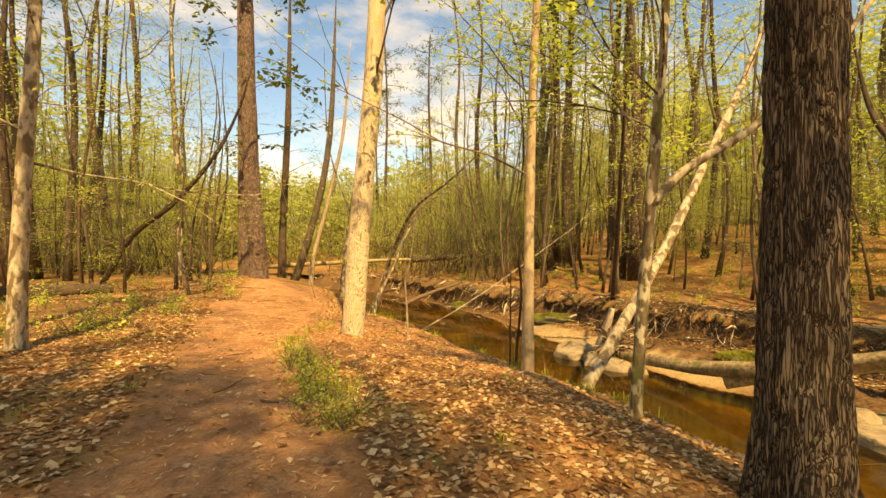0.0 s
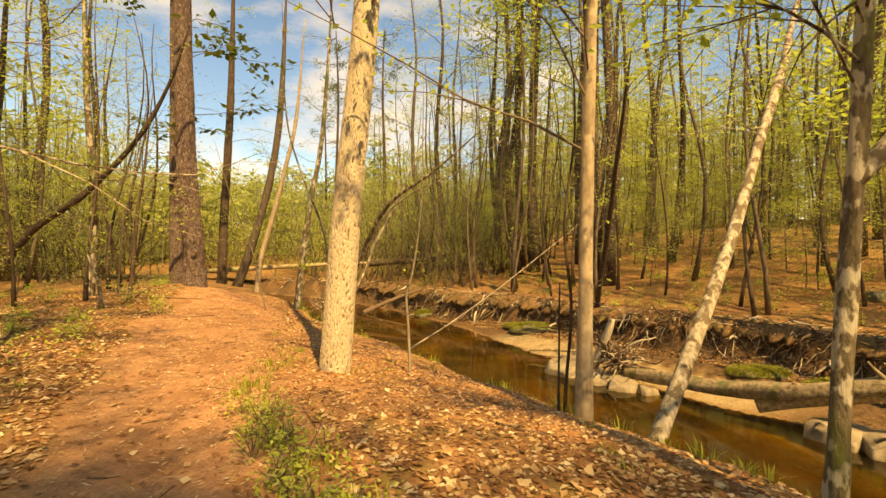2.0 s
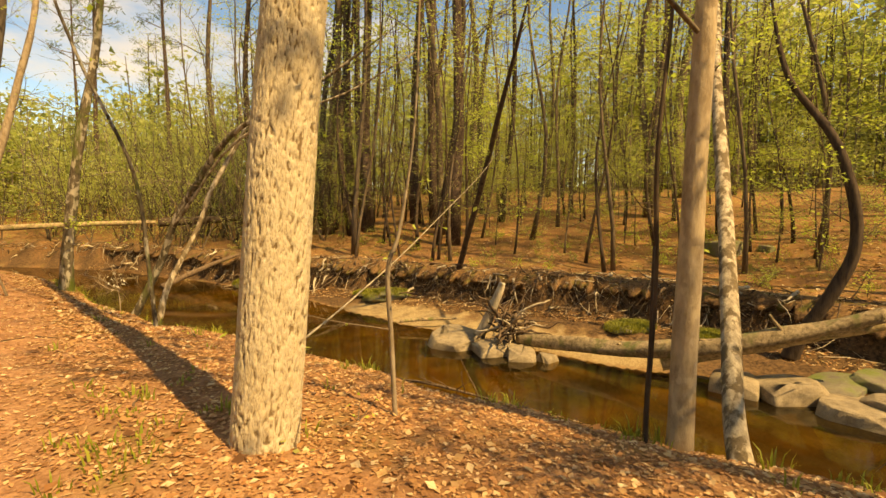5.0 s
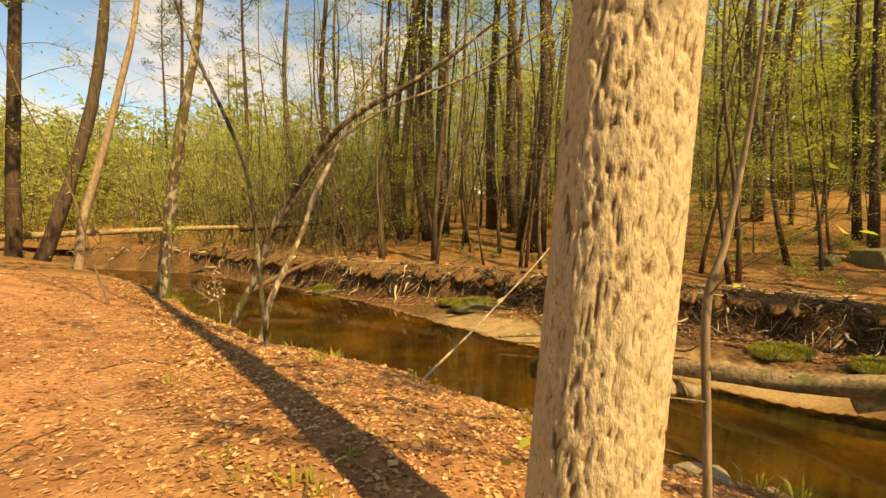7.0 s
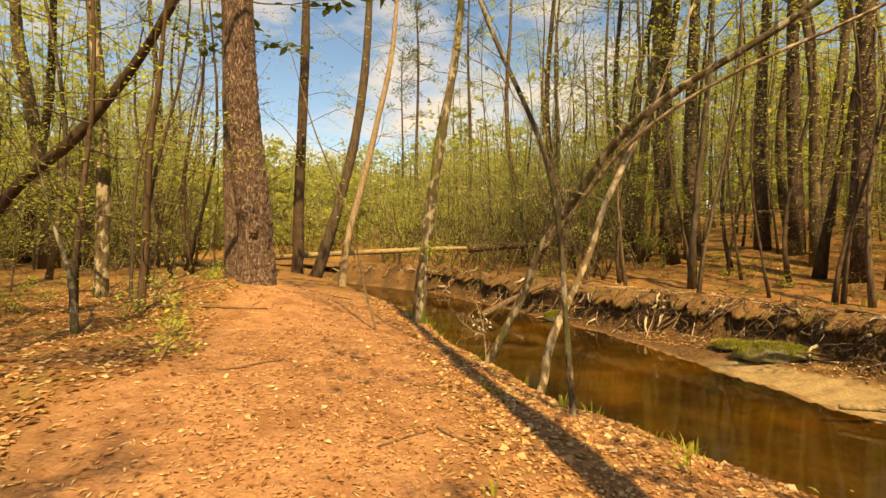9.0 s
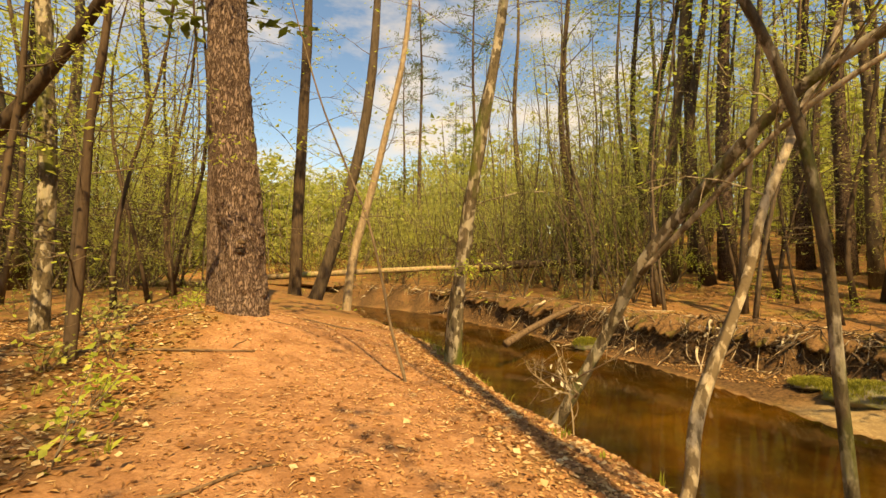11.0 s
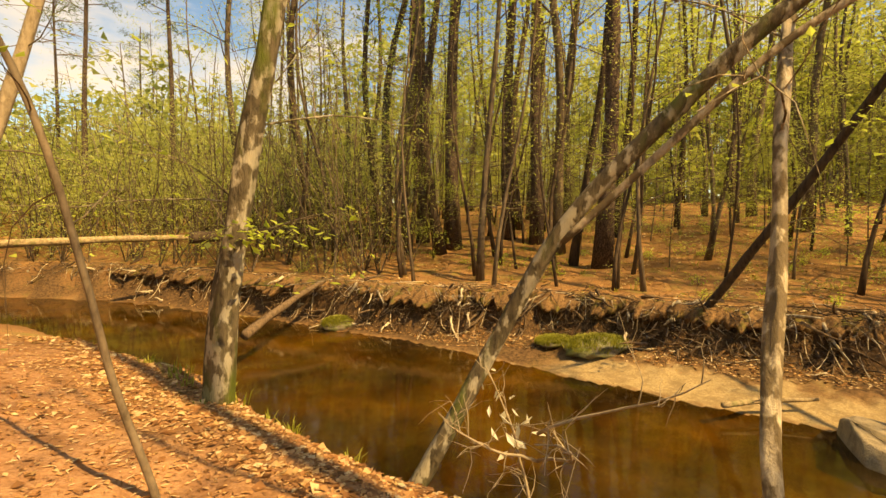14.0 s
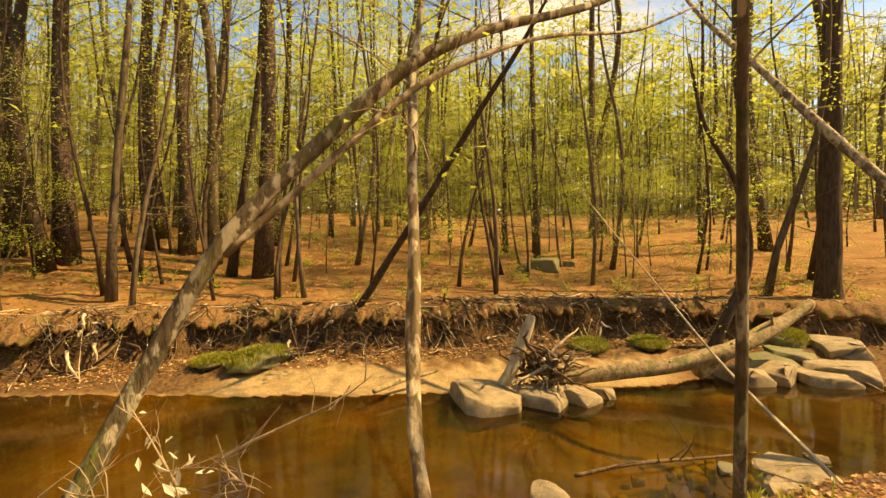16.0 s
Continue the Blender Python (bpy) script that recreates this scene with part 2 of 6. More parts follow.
def signed(px, py, line):
    """Signed distance to a line; plus on the side to the right of its run."""
    best = np.full(px.shape, 1e9)
    sign = np.zeros(px.shape)
    for (ax, ay), (bx, by) in zip(line, line[1:]):
        dx, dy = bx - ax, by - ay
        s = np.clip(((px - ax) * dx + (py - ay) * dy) / (dx * dx + dy * dy), 0, 1)
        qx, qy = px - ax - s * dx, py - ay - s * dy
        d = np.hypot(qx, qy)
        side = np.where(dx * (py - ay) - dy * (px - ax) < 0, 1.0, -1.0)
        sign = np.where(d < best - 1e-9, side, sign)
        best = np.minimum(best, d)
    return best * sign


def smooth(a, b, x):
    s = np.clip((x - a) / (b - a), 0, 1)
    return s * s * (3 - 2 * s)


def waves(x, y, size, seed):
    """Cheap rolling noise, -1 to 1."""
    r = np.random.RandomState(seed)
    z = np.zeros(np.shape(x))
    for k in range(7):
        a, f, ph = r.uniform(0, 6.283), r.uniform(0.6, 1.9) / size, r.uniform(0, 6.283)
        z = z + np.sin((x * math.cos(a) + y * math.sin(a)) * f * 6.283 + ph + 1.3 * np.sin((x * math.sin(a) - y * math.cos(a)) * f * 3.1 + ph))
    return z / 4.5


def land(x, y):
    """Height of the ground, and masks for path, sand and bare bank."""
    x, y = np.asarray(x, float), np.asarray(y, float)
    wob = waves(x, y, 2.6, 3) * 0.16
    u = signed(x, y, NEAR_LIP) + wob
    w = signed(x, y, FAR_WATER) + wob
    v = signed(x, y, FAR_LIP) + waves(x, y, 1.7, 5) * 0.22
    d = np.maximum(-u, 0)
    near = 0.30 - 0.52 * np.exp(-d / 1.6) + 0.05 * waves(x, y, 5.0, 7) * smooth(0.5, 3, d) + 0.012 * waves(x, y, 0.7, 8)
    near = near + 0.46 * np.exp(-((x - PINE_AT[0]) ** 2 + (y - PINE_AT[1]) ** 2) / 3.0)
    pd = np.abs(signed(x, y, PATH))
    half = 0.75 + 0.5 * smooth(7, 13, y) + 0.18 * waves(x, y, 3.0, 11)
    path = 1 - smooth(half - 0.25, half + 0.45, pd)
    near = near - 0.05 * path
    near = near - 1.95 * smooth(0.0, 1.25, u) - 0.1 * np.clip(u - 1.25, 0, 3)
    bed = WATER_Z - 0.06 - np.minimum(0.34, np.maximum(-w, 0) * 0.16) + 0.05 * waves(x, y, 1.4, 13)
    bar = WATER_Z + 0.02 + 0.30 * smooth(0.0, 2.2, w) + 0.03 * waves(x, y, 0.9, 14)
    up = np.maximum(v, 0)
    rise = 0.17 * np.maximum(up - 2.0, 0)
    rise = 13.0 * (1 - np.exp(-rise / 13.0))
    top = -0.42 + 0.04 * np.minimum(up, 2) + rise + (0.07 * waves(x, y, 4.0, 15) + 0.25 * waves(x, y, 14.0, 16) * smooth(3, 15, up)) * smooth(0.2, 3, up)
    cut = smooth(-0.75, 0.0, v)
    far = bar + (top - bar) * cut
    far = far + (0.17 * waves(x, y, 0.7, 41) + 0.10 * waves(x, y, 0.42, 43)) * cut * (1 - cut) * 4 + 0.07 * waves(x, y, 0.5, 42) * smooth(0.8, 1.6, w)
    creek = np.where(w < 0, bed, far)
    z = np.where(v > 0, top, np.where(u <= 0, near, np.maximum(near, creek)))
    sand = smooth(-0.1, 0.2, w) * (1 - smooth(-1.1, -0.6, v)) * (1 - smooth(20.6, 21.8, y)) * smooth(10.5, 12.0, y) * (1 - smooth(1.2, 1.9, w + 0.5 * waves(x, y, 1.2, 31) + 0.2 * waves(x, y, 0.5, 32)))
    shoal = (1 - smooth(-0.1, 0.1, w)) * smooth(1.0, 1.8, u) * np.clip(0.55 + 0.6 * waves(x, y, 2.2, 33), 0, 1)
    sand = np.maximum(sand, shoal)
    dirty = smooth(-0.1, 0.2, w) * (1 - smooth(-0.1, 0.25, v)) * (1 - sand)
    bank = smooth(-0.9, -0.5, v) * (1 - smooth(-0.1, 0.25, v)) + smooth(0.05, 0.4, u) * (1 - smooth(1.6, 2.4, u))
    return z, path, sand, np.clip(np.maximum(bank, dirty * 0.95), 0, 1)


def ground_z(x, y):
    return float(land(np.array([x]), np.array([y]))[0][0])


def axis_steps(lo, hi, step, reach):
    mid = list(np.arange(lo, hi + 1e-6, step))
    for side, edge in ((1, hi), (-1, lo)):
        s, p = step, edge
        while abs(p - edge) < reach:
            s *= 1.17
            p += side * s
            mid.append(p)
    return np.array(sorted(mid))


def ground_material():
    m, nt, out = material("forest_floor")
    p = node(nt, "ShaderNodeBsdfPrincipled", Roughness=0.95)
    p.inputs["Specular IOR Level"].default_value = 0.1
    v = stretched(nt, 1, 1, 1)
    att = nt.nodes.new("ShaderNodeAttribute")
    att.attribute_name = "soil"
    sep = nt.nodes.new("ShaderNodeSeparateColor")
    nt.links.new(att.outputs["Color"], sep.inputs["Color"])
    fine = noise_of(nt, v, 38.0, 5.0, 0.7)
    mid = noise_of(nt, v, 6.0, 4.0, 0.6)
    big = noise_of(nt, v, 0.9, 3.0, 0.5)
    litter = ramp_of(nt, fine, [(0.30, (0.085, 0.043, 0.02)), (0.5, (0.28, 0.14, 0.06)), (0.70, (0.46, 0.275, 0.13))])
    litter = mixed(nt, ramp_of(nt, mid, [(0.45, (0, 0, 0)), (0.7, (0.6, 0.6, 0.6))]), litter, (0.38, 0.165, 0.06))
    green = ramp_of(nt, noise_of(nt, v, 1.6, 5.0, 0.6), [(0.50, (0, 0, 0)), (0.66, (0.6, 0.6, 0.6))])
    litter = mixed(nt, green, litter, (0.20, 0.19, 0.05))
    bare = ramp_of(nt, noise_of(nt, v, 0.55, 6.0, 0.65), [(0.44, (0, 0, 0)), (0.60, (0.7, 0.7, 0.7))])
    litter = mixed(nt, bare, litter, mixed(nt, fine, (0.10, 0.05, 0.024), (0.30, 0.145, 0.06)))
    dirt = ramp_of(nt, mid, [(0.3, (0.38, 0.18, 0.09)), (0.7, (0.58, 0.315, 0.165))])
    dirt = mixed(nt, ramp_of(nt, fine, [(0.35, (0.75, 0.75, 0.75)), (0.6, (0, 0, 0))]), dirt, (0.26, 0.12, 0.055))
    # dark noise patches: litter mottling and dappled leaf shade, put into the colour
    dapple = ramp_of(nt, noise_of(nt, v, 2.4, 5.0, 0.65), [(0.46, (0, 0, 0)), (0.62, (0.65, 0.65, 0.65))])
    dirt = mixed(nt, dapple, dirt, (0.22, 0.098, 0.044))
    edge = mixed(nt, 0.35, sep.outputs["Red"], ramp_of(nt, big, [(0.3, (0, 0, 0)), (0.7, (1, 1, 1))]), "OVERLAY")
    col = mixed(nt, edge, litter, dirt)
    sand = ramp_of(nt, noise_of(nt, v, 22.0, 5.0, 0.7), [(0.3, (0.24, 0.155, 0.072)), (0.7, (0.45, 0.33, 0.175))])
    stain = ramp_of(nt, noise_of(nt, v, 3.2, 6.0, 0.7), [(0.47, (0, 0, 0)), (0.62, (0.8, 0.8, 0.8))])
    sand = mixed(nt, stain, sand, (0.23, 0.15, 0.075))
    col = mixed(nt, sep.outputs["Green"], col, sand)
    # dark bank soil, its colour deepened further for the shade of the undercut
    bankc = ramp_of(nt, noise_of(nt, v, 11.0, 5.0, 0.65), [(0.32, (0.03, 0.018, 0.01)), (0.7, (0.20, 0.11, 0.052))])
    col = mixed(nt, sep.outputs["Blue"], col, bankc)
    nt.links.new(col, p.inputs["Base Color"])
    nt.links.new(bump_of(nt, mixed(nt, 0.5, fine, mid), 0.9, 0.03), p.inputs["Normal"])
    nt.links.new(p.outputs["BSDF"], out.inputs["Surface"])
    return m


def build_ground():
    xs, ys = axis_steps(-11, 14, 0.13, 420), axis_steps(-2, 31, 0.13, 420)
    gx, gy = np.meshgrid(xs, ys)
    z, path, sand, bank = land(gx, gy)
    nx, ny = len(xs), len(ys)
    verts = np.stack([gx, gy, z], -1).reshape(-1, 3)
    i = np.arange(nx * ny).reshape(ny, nx)
    faces = np.stack([i[:-1, :-1], i[:-1, 1:], i[1:, 1:], i[1:, :-1]], -1).reshape(-1, 4)
    me = bpy.data.meshes.new("ground")
    me.from_pydata(verts.tolist(), [], faces.tolist())
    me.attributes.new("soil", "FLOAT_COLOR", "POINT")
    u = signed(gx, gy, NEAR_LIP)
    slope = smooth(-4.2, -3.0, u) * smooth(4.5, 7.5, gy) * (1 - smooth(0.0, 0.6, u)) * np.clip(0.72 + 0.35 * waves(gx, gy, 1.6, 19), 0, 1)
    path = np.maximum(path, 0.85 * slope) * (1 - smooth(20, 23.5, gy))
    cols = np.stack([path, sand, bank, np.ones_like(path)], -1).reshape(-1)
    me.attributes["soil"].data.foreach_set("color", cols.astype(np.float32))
    me.polygons.foreach_set("use_smooth", [True] * len(me.polygons))
    me.materials.append(ground_material())
    ob = new("ground", me)
    tagged(ob, "leaf-strewn forest floor with a trodden reddish dirt path", "ground", kind="structure")
    return ob


build_ground()


def build_water():
    m, nt, out = material("creek_water")
    tr = nt.nodes.new("ShaderNodeBsdfTransparent")
    v = stretched(nt, 1, 1, 1)
    nt.links.new(ramp_of(nt, noise_of(nt, v, 0.5, 4.0), [(0.38, (0.20, 0.155, 0.055)), (0.62, (0.68, 0.54, 0.22))]), tr.inputs["Color"])
    gl = node(nt, "ShaderNodeBsdfGlossy", Roughness=0.03)
    fr = node(nt, "ShaderNodeFresnel", IOR=1.36)
    ripple = mixed(nt, 0.5, noise_of(nt, stretched(nt, 1, 0.6, 1), 3.0, 3.0, 0.5), noise_of(nt, v, 11.0, 2.0, 0.5))
    bp = bump_of(nt, ripple, 0.035, 0.05)
    for n in (gl, fr):
        nt.links.new(bp, n.inputs["Normal"])
    df = node(nt, "ShaderNodeBsdfDiffuse")
    nt.links.new(ramp_of(nt, noise_of(nt, v, 0.8, 5.0, 0.6), [(0.35, (0.02, 0.015, 0.006)), (0.65, (0.12, 0.082, 0.024))]), df.inputs["Color"])
    body = node(nt, "ShaderNodeMixShader", Fac=0.2)
    nt.links.new(tr.outputs["BSDF"], body.inputs[1])
    nt.links.new(df.outputs["BSDF"], body.inputs[2])
    mx = nt.nodes.new("ShaderNodeMixShader")
    nt.links.new(fr.outputs["Fac"], mx.inputs["Fac"])
    nt.links.new(body.outputs["Shader"], mx.inputs[1])
    nt.links.new(gl.outputs["BSDF"], mx.inputs[2])
    nt.links.new(mx.outputs["Shader"], out.inputs["Surface"])
    xs, ys = np.arange(-62, 20.1, 2.0), np.arange(-42, 64.1, 2.0)
    gx, gy = np.meshgrid(xs, ys)
    near_u, far_v = signed(gx, gy, NEAR_LIP), signed(gx, gy, FAR_LIP)
    verts = np.stack([gx, gy, np.full_like(gx, WATER_Z)], -1).reshape(-1, 3)
    nx = len(xs)
    faces = []
    for r in range(len(ys) - 1):
        for c in range(nx - 1):
            if near_u[r:r + 2, c:c + 2].max() > -1.5 and far_v[r:r + 2, c:c + 2].min() < 1.5:
                faces.append((r * nx + c, r * nx + c + 1, (r + 1) * nx + c + 1, (r + 1) * nx + c))
    me = bpy.data.meshes.new("water")
    me.from_pydata(verts.tolist(), [], faces)
    me.materials.append(m)
    ob = new("water", me)
    tagged(ob, "shallow amber-brown creek water over sand", "creek", kind="structure")


build_water()


# ---- geometry kit ----
class Geo:
    def __init__(self):
        self.v, self.f, self.n, self.relief = [], [], 0, None

    def add(self, verts, faces):
        self.v.append(np.asarray(verts, float).reshape(-1, 3))
        self.f.extend([tuple(int(i) + self.n for i in f) for f in faces])
        self.n += len(self.v[-1])

    def mesh(self, name, mat, flat=False):
        me = bpy.data.meshes.new(name)
        me.from_pydata(np.concatenate(self.v).tolist() if self.v else [], [], self.f)
        if not flat:
            me.polygons.foreach_set("use_smooth", [True] * len(me.polygons))
        if self.relief is not None:
            me.attributes.new("relief", "FLOAT", "POINT").data.foreach_set("value", self.relief.astype(np.float32).reshape(-1))
        me.materials.append(mat)
        return me


def part(name, geo, mat, parent, label="", flat=False):
    ob = new(name, geo.mesh(name, mat, flat))
    ob.parent = parent
    if label:
        tagged(ob, label)
    return ob


def single(name, geo, mat, label, category, group="", kind="", flat=False, at=(0, 0, 0)):
    ob = new(name, geo.mesh(name, mat, flat))
    ob.location = at
    return tagged(ob, label, category, group, kind)


def spline(pts, n):
    """Smooth run of n points through the given ones."""
    p = np.asarray(pts, float)
    if len(p) == 2:
        s = np.linspace(0, 1, n)[:, None]
        return p[0] * (1 - s) + p[1] * s
    q = np.concatenate([[2 * p[0] - p[1]], p, [2 * p[-1] - p[-2]]])
    seg = np.linspace(0, len(p) - 1 - 1e-6, n) if isinstance(n, int) else np.clip(n, 0, len(p) - 1 - 1e-6)
    out = []
    for s in seg:
        k = int(s)
        f = s - k
        a, b, c, d = q[k], q[k + 1], q[k + 2], q[k + 3]
        out.append(0.5 * ((2 * b) + (c - a) * f + (2 * a - 5 * b + 4 * c - d) * f * f + (3 * b - a - 3 * c + d) * f ** 3))
    return np.array(out)


def fine_rows(near, rows, last):
    """Places of cross-sections: many along the segments near = (from, to), few elsewhere."""
    return np.concatenate([np.linspace(0, near[0], 14, endpoint=False), np.linspace(near[0], near[1], rows, endpoint=False), np.linspace(near[1], last, 30)])


def lattice_noise(u, w, around, seed):
    """Smooth random field, 0 to 1, that closes on itself after `around` cells of u."""
    rs = np.random.RandomState(seed)
    table = rs.uniform(0, 1, (around, 512))
    iu, iw = np.floor(u).astype(int), np.floor(w).astype(int)
    fu, fw = u - iu, w - iw
    fu, fw = fu * fu * (3 - 2 * fu), fw * fw * (3 - 2 * fw)
    a, b = iu % around, (iu + 1) % around
    c, d = iw % 512, (iw + 1) % 512
    return (table[a, c] * (1 - fu) + table[b, c] * fu) * (1 - fw) + (table[a, d] * (1 - fu) + table[b, d] * fu) * fw


def carved(th, s, around, tall, kind, seed):
    """Height of bark, 0 to 1, over angle and length: 'pits' or 'plates' or 'furrows'."""
    u = th / (2 * math.pi) * around
    w = s / tall
    u, w = np.broadcast_arrays(u, w)
    bend = lattice_noise(u * 0.5, w * 0.6, max(2, around // 2), seed + 1)
    skew = lattice_noise(u * 0.25, w * 0.3, max(2, around // 4), seed + 4)
    a = lattice_noise(u + 0.9 * bend + 2.0 * skew, w + 1.0 * bend + 2.5 * skew, around, seed + 2)
    b = lattice_noise(u * 2 + bend, w * 1.6 + 1.5 * skew, around * 2, seed + 3)
    ridge = 1 - np.abs(2 * a - 1)
    if kind == "pits":
        h = np.clip((0.5 * a + 0.5 * b - 0.22) / 0.34, 0, 1)
        return 0.8 * h * h * (3 - 2 * h) + 0.2 * b
    if kind == "furrows":
        return np.clip(1.25 * np.abs(2 * a - 1) ** 0.7 + 0.25 * (b - 0.5), 0, 1)
    step = np.floor(a * 4 + 0.6 * b) / 4
    return np.clip(0.75 * step + 0.35 * b - 0.35 * np.maximum(0, ridge - 0.82) * 4, 0, 1)


def tube(geo, pts, radii, sides=6, ridge=0.0, rough=0.0, seed=0, flare=None, cap=True, cut=None):
    """A limb along the points. ridge: depth of furrows; rough: lumps; both in parts of the radius.
    cut: (cells around, cell height, depth, kind) of carved bark."""
    p = np.asarray(pts, float)
    n = len(p)
    t = np.gradient(p, axis=0)
    t /= np.linalg.norm(t, axis=1)[:, None] + 1e-9
    ref = np.array([1.0, 0, 0]) if abs(t[0][0]) < 0.8 else np.array([0, 1.0, 0])
    a = np.cross(t, ref)
    a /= np.linalg.norm(a, axis=1)[:, None] + 1e-9
    b = np.cross(t, a)
    th = np.linspace(0, 2 * math.pi, sides, endpoint=False)
    r = np.asarray(radii, float)[:, None] * np.ones((1, sides))
    if ridge or rough or flare or cut:
        s = np.concatenate([[0], np.cumsum(np.linalg.norm(np.diff(p, axis=0), axis=1))])[:, None]
        rs = np.random.RandomState(seed)
        if rough:
            for k in range(5):
                m, f, ph = rs.randint(1, 5), rs.uniform(0.4, 2.5), rs.uniform(0, 6.3)
                r = r * (1 + rough * 0.5 * np.sin(m * th[None, :] + f * s * 2 + ph))
        if ridge:
            uu, ww = np.broadcast_arrays(th[None, :] / (2 * math.pi), s)
            lattice = 1.1 * lattice_noise(uu * 12, ww * 2.6, 12, seed + 7) - 0.55 + 0.6 * lattice_noise(uu * 30, ww * 6, 30, seed + 8) - 0.3
            r = r * (1 + ridge * (np.abs(lattice) * 1.6 - 0.5))
        if flare:
            height, amount, lobes = flare
            k = np.exp(-s / height)
            r = r * (1 + amount * k * (0.75 + 0.45 * np.cos(lobes * th[None, :] + seed)))
        if cut:
            h = carved(th[None, :], s, cut[0], cut[1], cut[3], seed)
            r = r + cut[2] * (h - 0.6)
            geo.relief = h
    ring = p[:, None, :] + r[:, :, None] * (np.cos(th)[None, :, None] * a[:, None, :] + np.sin(th)[None, :, None] * b[:, None, :])
    i = np.arange(n * sides).reshape(n, sides)
    j = np.roll(i, -1, axis=1)
    faces = np.stack([i[:-1], j[:-1], j[1:], i[1:]], -1).reshape(-1, 4).tolist()
    if cap:
        faces.append(tuple(i[-1].tolist()))
        faces.append(tuple(i[0][::-1].tolist()))
    geo.add(ring.reshape(-1, 3), faces)


def leaves_at(geo, spots, size, rs, flat=0.5, narrow=0.55, far=False):
    """A four-cornered leaf with a point at each spot. flat: how level it lies."""
    n = len(spots)
    if n == 0:
        return
    c = np.asarray(spots, float)
    az = rs.uniform(0, 6.283, n)
    d = np.stack([np.cos(az), np.sin(az), rs.normal(0, 1 - flat * 0.75, n) - 0.1], -1)
    d /= np.linalg.norm(d, axis=1)[:, None]
    up = np.stack([rs.normal(0, 1 - flat, n), rs.normal(0, 1 - flat, n), np.ones(n)], -1)
    s = np.cross(d, up)
    s /= np.linalg.norm(s, axis=1)[:, None] + 1e-9
    L = (size * rs.uniform(0.6, 1.3, n))[:, None]
    w = L * narrow * 0.5
    drop = np.cross(s, d) * L * rs.uniform(-0.18, 0.18, n)[:, None]
    if far:
        verts = np.stack([c, c + d * L * 0.6 + s * w * 1.5 + drop, c + d * L - s * w], 1).reshape(-1, 3)
        k = np.arange(n)[:, None] * 3
        geo.add(verts, np.concatenate([k, k + 1, k + 2], 1).tolist())
        return
    verts = np.stack([c, c + d * L * 0.5 + s * w + drop, c + d * L, c + d * L * 0.5 - s * w + drop], 1).reshape(-1, 3)
    k = np.arange(n)[:, None] * 4
    geo.add(verts, np.concatenate([k, k + 1, k + 2, k + 3], 1).tolist())


def limb(rs, start, heading, length, droop=0.0, wander=0.25, n=6):
    """Points of a wandering branch."""
    pts, d, p = [np.array(start, float)], np.array(heading, float), np.array(start, float)
    d /= np.linalg.norm(d)
    for _ in range(n - 1):
        d = d + rs.normal(0, wander, 3) * 0.5 + np.array([0, 0, -droop])
        d /= np.linalg.norm(d)
        p = p + d * length / (n - 1)
        pts.append(p.copy())
    return np.array(pts)


def along(pts, f):
    s = f * (len(pts) - 1)
    k = min(int(s), len(pts) - 2)
    return pts[k] + (pts[k + 1] - pts[k]) * (s - k)


def heading_of(rs, tilt, az=None):
    az = rs.uniform(0, 6.283) if az is None else az
    return np.array([math.cos(az) * math.cos(tilt), math.sin(az) * math.cos(tilt), math.sin(tilt)])


# ---- trees ----
def branch_out(wood, crown, rs, pts, r_at, count, lo, hi, length, tilt, leaf_n, leaf_size, spread=0.35, fork=2, droop=0.02, flat=0.6, sides=4, each=None, far=False):
    """Side branches with forks and leaves along a trunk's points."""
    for k in range(count):
        f = lo + (hi - lo) * (k + rs.uniform(0, 1)) / count
        p = along(pts, f)
        L = length * rs.uniform(0.55, 1.25) * (1.0 - 0.45 * (f - lo) / max(1e-6, hi - lo))
        b = limb(rs, p, heading_of(rs, rs.uniform(*tilt)), L, droop, 0.3, 6)
        r0 = max(0.005, min(r_at(f) * 0.4, L * 0.0095))
        if each is not None:
            each.append(Geo())
        r0 = r0 if each is None else r0 * 0.62
        tube(wood if each is None else each[-1], b, np.linspace(r0, r0 * 0.25, 6), sides + (2 if each is not None else 0), cap=False)
        tips = [b]
        for j in range(fork):
            g = rs.uniform(0.3, 0.85)
            q = along(b, g)
            d = b[-1] - b[0]
            d = d / np.linalg.norm(d) + rs.normal(0, 0.55, 3) * np.array([1, 1, 0.6])
            c = limb(rs, q, d, L * rs.uniform(0.3, 0.6), droop, 0.35, 4)
            tube(wood, c, np.linspace(r0 * 0.5, r0 * 0.15, 4), 3, cap=False)
            tips.append(c)
        if leaf_n:
            for tip in tips:
                n = max(1, int(leaf_n * rs.uniform(0.5, 1.3) / len(tips)))
                spots = np.array([along(tip, x) for x in rs.uniform(0.3, 1.0, n)]) + rs.normal(0, spread, (n, 3)) * np.array([1, 1, 0.45])
                leaves_at(crown, spots, leaf_size, rs, flat, far=far)


